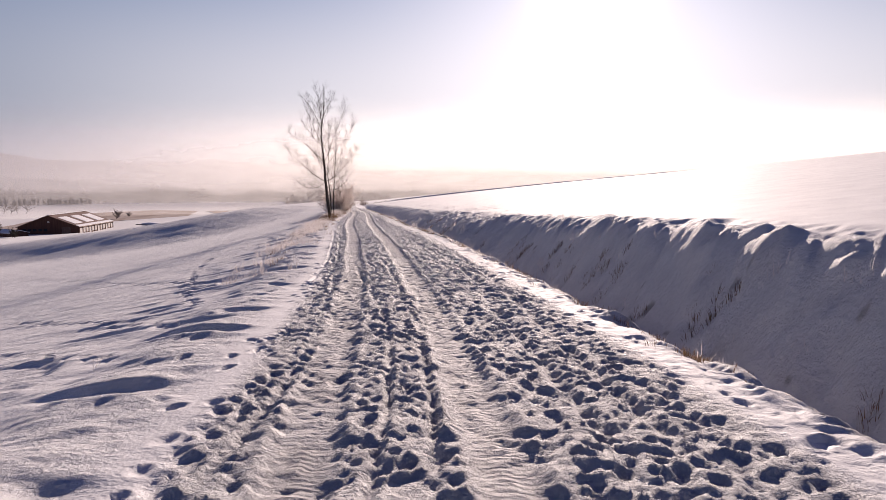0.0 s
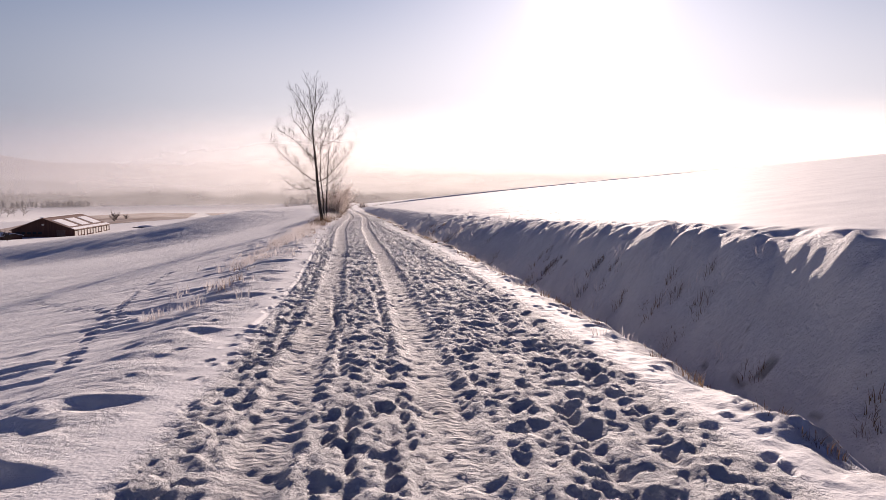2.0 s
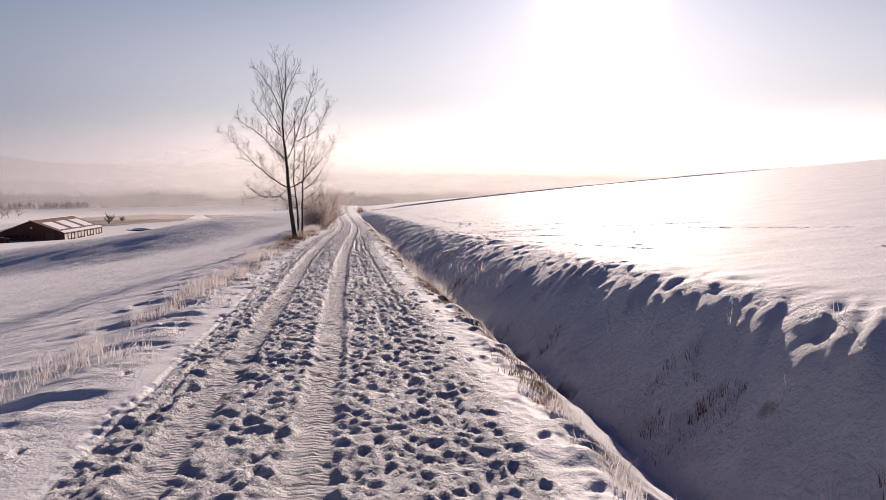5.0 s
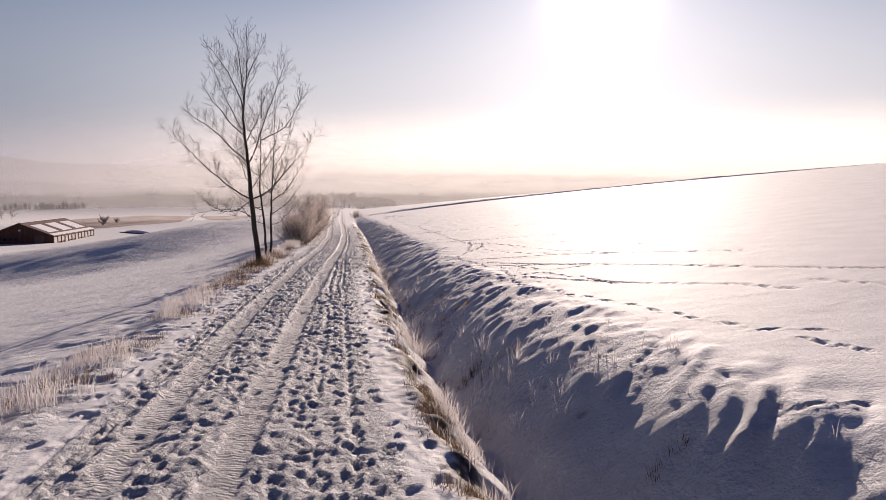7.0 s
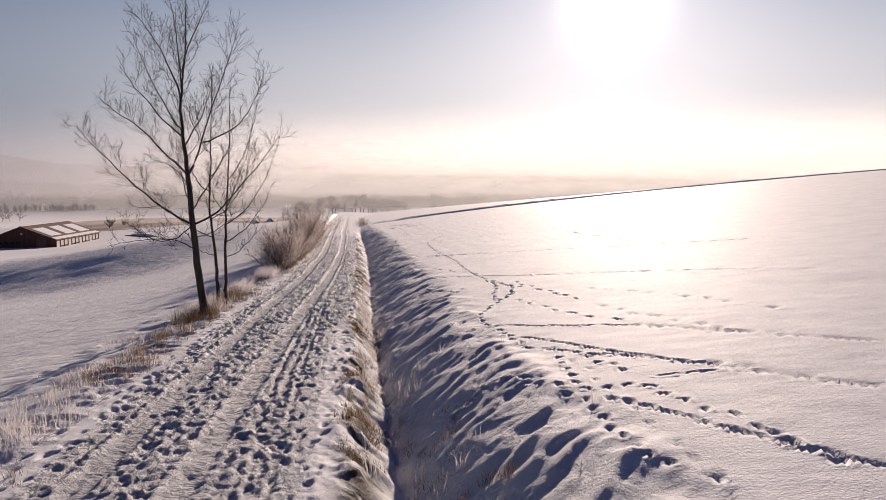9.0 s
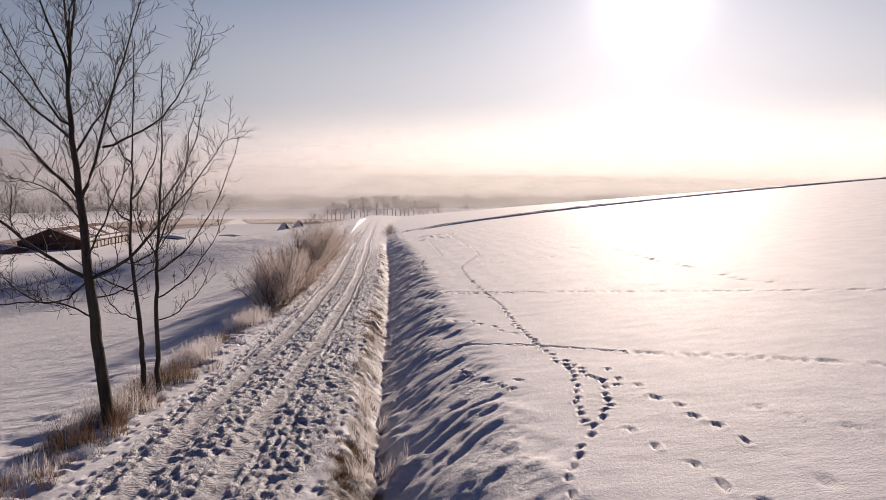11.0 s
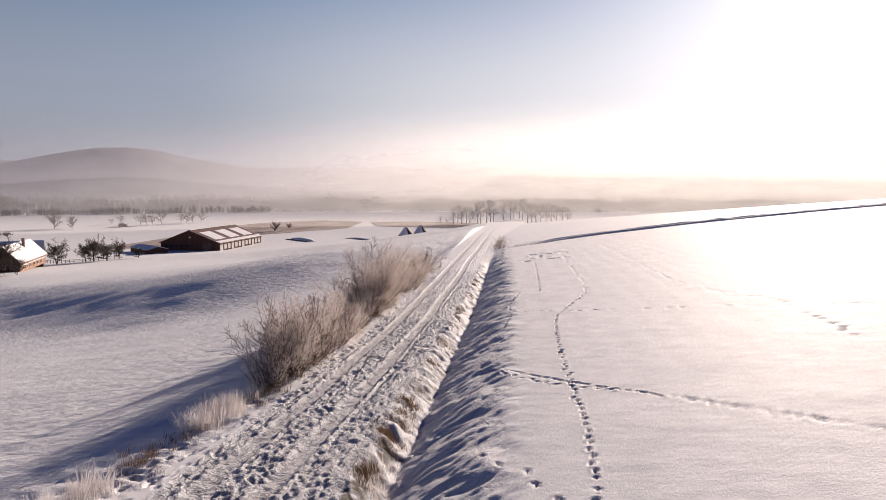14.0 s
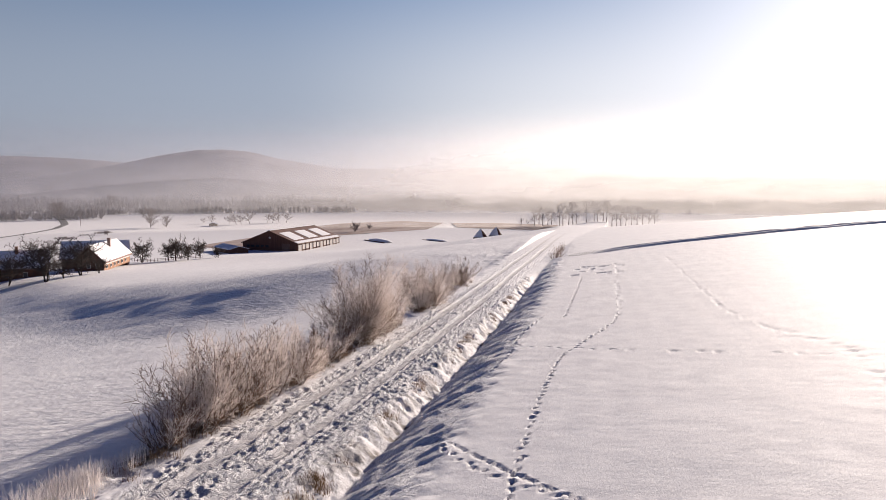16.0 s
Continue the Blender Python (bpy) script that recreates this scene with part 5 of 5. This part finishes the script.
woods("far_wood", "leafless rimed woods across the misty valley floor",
      [(-62, -49, 690, 80, 650, 13), (-49, -30, 775, 40, 420, 11), (-38, 16, 820, 90, 2200, 17), (-64, -36, 840, 60, 800, 13), (-64, 16, 960, 60, 2100, 16), (-64, 16, 1120, 70, 2100, 19), (-64, 16, 1300, 120, 1600, 20)], 5, RIMED_HAZED)
woods("hedgerow", "low dark hedgerow winding through the valley meadow", [(-53.2, -52.2, 425, 12, 60, 1.6), (-52.2, -51, 445, 16, 70, 1.8), (-51, -49.8, 470, 22, 80, 1.6), (-49.8, -48.6, 495, 12, 90, 2.6)], 6, FAR_WOOD)

# ---- fields, road and hills of the valley ----


def drape(name, edge_a, edge_b, mat, lift, label, category, n=40, m=8):
    """A sheet of ground cover between two edges, each a list of bearings and distances."""
    def run(edge):
        p = np.array([at(*q) for q in edge])
        s = np.linspace(0, 1, len(p))
        t = np.linspace(0, 1, n)
        return np.stack([np.interp(t, s, p[:, 0]), np.interp(t, s, p[:, 1])], 1)
    a, b = run(edge_a), run(edge_b)
    k = np.linspace(0, 1, m)[None, :, None]
    xy = a[:, None] * (1 - k) + b[:, None] * k
    x, y = xy[..., 0], xy[..., 1]
    z = land(x, y) + lift * np.minimum(1, 6 * np.minimum(k[..., 0], 1 - k[..., 0]) + .15)
    i = np.arange(n - 1)[:, None] * m + np.arange(m - 1)[None, :]
    f = np.stack([i, i + 1, i + 1 + m, i + m], -1).reshape(-1, 4)
    return tagged(new(name, mesh_of(name, np.stack([x, y, z], -1).reshape(-1, 3), f, mat)), label, category, kind="structure")


drape("ploughed_field", [(-43, 365), (-40, 360), (-36, 385), (-31, 430), (-27, 455), (-24, 480)], [(-41.5, 385), (-38, 430), (-35, 500), (-31, 560), (-26, 590), (-22.5, 560)], SOIL, .5, "brown ploughed field thinly dusted with snow", "field")
drape("ploughed_field", [(-21.5, 500), (-18, 480), (-14, 470)], [(-22, 560), (-18, 570), (-13, 530)], SOIL, .4, "strip of brown stubble beyond the track", "field")
road_mid = [(-60, 440), (-57, 466), (-55.3, 490), (-53.6, 522), (-52.3, 560), (-51.6, 615), (-51.7, 690), (-52.2, 810), (-53.3, 1000), (-55.2, 1280)]
drape("road", [(a - .25, d - 2.5) for a, d in road_mid], [(a + .25, d + 2.5) for a, d in road_mid], ASPHALT, .3, "dark cleared road winding through the valley", "road", 80, 5)

HILL = varied("hill_cover", (0.13, 0.12, 0.14), (0.30, 0.29, 0.32), scale=0.012, rough=0.95, stretch=(1, 1, 1.5))


def hill(name, azimuths, angles, distance, depth, mat, label, seed):
    """A range of hills: its skyline by bearing and elevation, sloping down towards the valley."""
    r = np.random.default_rng(seed)
    n, m = 160, 10
    az = np.linspace(azimuths[0], azimuths[-1], n)
    el = np.interp(az, azimuths, angles)
    w = np.hanning(9)
    el = np.convolve(np.pad(el, 4, "edge"), w / w.sum(), "valid")
    top = 6.6 + distance * np.tan(np.radians(el)) + r.normal(0, .12, n) * distance / 1000
    v = []
    for j in range(m):
        t = j / (m - 1)
        d = distance - depth * (1 - t)
        z = -32 + (top + 32) * (.5 - .5 * np.cos(np.pi * t)) + 2.5 * ripple(az / 1.3, az * 0 + j * .9, seed) * math.sin(math.pi * t)
        v.append(np.stack([E0[0] + np.sin(np.radians(az)) * d, E0[1] + np.cos(np.radians(az)) * d, z], 1))
    v.append(v[-1] * 1 + np.array([0, 0, 0]))
    v[-1] = np.stack([E0[0] + np.sin(np.radians(az)) * (distance + depth), E0[1] + np.cos(np.radians(az)) * (distance + depth), np.full(n, -32.0)], 1)
    i = np.arange(m)[:, None] * n + np.arange(n - 1)[None, :]
    f = np.stack([i, i + 1, i + 1 + n, i + n], -1).reshape(-1, 4)
    return tagged(new(name, mesh_of(name, np.concatenate(v), f, mat)), label, "hill", kind="structure")


# paler than the other hills: distance haze put into the base colour
HAZED_HILL = varied("hazed_hill", (0.36, 0.36, 0.40), (0.50, 0.50, 0.54), scale=0.012, rough=0.95)
hill("hill_far", [-95, -75, -60, -54, -49, -45, -30, -20, -12, -5, 5, 20, 60], [1.2, 1.6, 1.85, 1.95, 1.75, 1.3, 1.2, 1.15, 1.3, .9, .6, .3, .2], 2300, 700, HILL, "long pale wooded ridge on the misty horizon", 1)
hill("hill_peak", [-56, -51, -48, -45.5, -43.5, -42, -39.9, -38, -36, -33, -30, -25, -20], [.0, .8, 1.35, 1.95, 2.35, 2.6, 2.66, 2.5, 2.0, 1.5, 1.0, .3, -.4], 1750, 500, HILL, "broad wooded hill rising over the valley", 2)
hill("hill_wooded", [-13.5, -12.2, -11.3, -10.5, -6, 0, 8, 16, 30], [-.6, -.1, .5, .62, .62, .55, .4, .2, .0], 1500, 260, HAZED_HILL, "flat-topped wooded rise beyond the grove", 3)
mx, my = at(-12.8, 1500)
mast = tagged(new("radio_mast"), "slender radio mast on the far ridge", "mast")
mast.location = (mx, my, 20)
part("pole", *block(-.22, .22, -.22, .22, 0, 66), FAR_WOOD, mast)
part("antenna", *block(-.16, .16, -.16, .16, 66, 76), FAR_WOOD, mast)
px, py = at(-50.6, 590)
pole = tagged(new("utility_pole"), "wooden pole at the roadside in the valley", "pole")
pole.location = (px, py, land_at(px, py))
part("pole", *block(-.13, .13, -.13, .13, -.5, 15), FAR_WOOD, pole)
part("crossarm", *block(-.6, .6, -.08, .08, 14.2, 14.4), FAR_WOOD, pole)

# ---- mist lying in the valley: thin veils of droplets that the low sun shines through ----


def mist(name, distance, a0, a1, low, high, dense, bank=0.0):
    m = bpy.data.materials.new(name)
    m.use_nodes = True
    n, l = m.node_tree.nodes, m.node_tree.links
    n.remove(n["Principled BSDF"])
    clear, drops, both = n.new("ShaderNodeBsdfTransparent"), n.new("ShaderNodeBsdfTranslucent"), n.new("ShaderNodeMixShader")
    geo, cut, fade, tex, mul = n.new("ShaderNodeTexCoord"), n.new("ShaderNodeSeparateXYZ"), n.new("ShaderNodeMapRange"), n.new("ShaderNodeTexNoise"), n.new("ShaderNodeMath")
    stretch = n.new("ShaderNodeMapping")
    stretch.inputs["Scale"].default_value = (.004, .004, .018)
    l.new(geo.outputs["Object"], cut.inputs[0])
    l.new(geo.outputs["Object"], stretch.inputs[0])
    l.new(stretch.outputs[0], tex.inputs["Vector"])
    fade.interpolation_type = "SMOOTHERSTEP"
    l.new(cut.outputs[2], fade.inputs[0])
    fade.inputs[1].default_value, fade.inputs[2].default_value, fade.inputs[3].default_value, fade.inputs[4].default_value = low, high, dense, 0.0
    even = n.new("ShaderNodeMath")
    even.operation = "MULTIPLY_ADD"
    even.inputs[1].default_value, even.inputs[2].default_value = .7, .65
    l.new(tex.outputs[0], even.inputs[0])
    mul.operation = "MULTIPLY"
    # it thickens towards the grove; its sunward glow is painted in as whiter colour
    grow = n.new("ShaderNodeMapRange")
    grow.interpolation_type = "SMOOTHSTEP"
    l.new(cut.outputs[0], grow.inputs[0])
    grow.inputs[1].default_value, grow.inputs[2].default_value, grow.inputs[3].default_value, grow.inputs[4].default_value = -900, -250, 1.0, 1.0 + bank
    sun_side, hue = n.new("ShaderNodeMapRange"), n.new("ShaderNodeMixRGB")
    l.new(cut.outputs[0], sun_side.inputs[0])
    sun_side.interpolation_type = "SMOOTHSTEP"
    sun_side.inputs[1].default_value, sun_side.inputs[2].default_value = -900, 100
    # duller and bluer away from the sun, pale on its side
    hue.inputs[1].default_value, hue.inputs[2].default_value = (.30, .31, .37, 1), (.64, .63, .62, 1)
    l.new(sun_side.outputs[0], hue.inputs[0])
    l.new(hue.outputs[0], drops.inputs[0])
    fuller = n.new("ShaderNodeMath")
    fuller.operation = "MULTIPLY"
    l.new(even.outputs[0], fuller.inputs[0])
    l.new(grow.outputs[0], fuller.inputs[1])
    l.new(fade.outputs[0], mul.inputs[0])
    l.new(fuller.outputs[0], mul.inputs[1])
    l.new(mul.outputs[0], both.inputs[0])
    l.new(clear.outputs[0], both.inputs[1])
    l.new(drops.outputs[0], both.inputs[2])
    l.new(both.outputs[0], n["Material Output"].inputs[0])
    az = np.radians(np.linspace(a0, a1, 60))
    x, y = E0[0] + np.sin(az) * distance, E0[1] + np.cos(az) * distance
    v = np.concatenate([np.stack([x, y, np.full(60, z)], 1) for z in (-40.0, high)])
    i = np.arange(59)
    ob = new(name, mesh_of(name, v, np.stack([i, i + 1, i + 61, i + 60], 1), m))
    return tagged(ob, "thin winter mist lying over the valley floor", "mist", kind="stuff")


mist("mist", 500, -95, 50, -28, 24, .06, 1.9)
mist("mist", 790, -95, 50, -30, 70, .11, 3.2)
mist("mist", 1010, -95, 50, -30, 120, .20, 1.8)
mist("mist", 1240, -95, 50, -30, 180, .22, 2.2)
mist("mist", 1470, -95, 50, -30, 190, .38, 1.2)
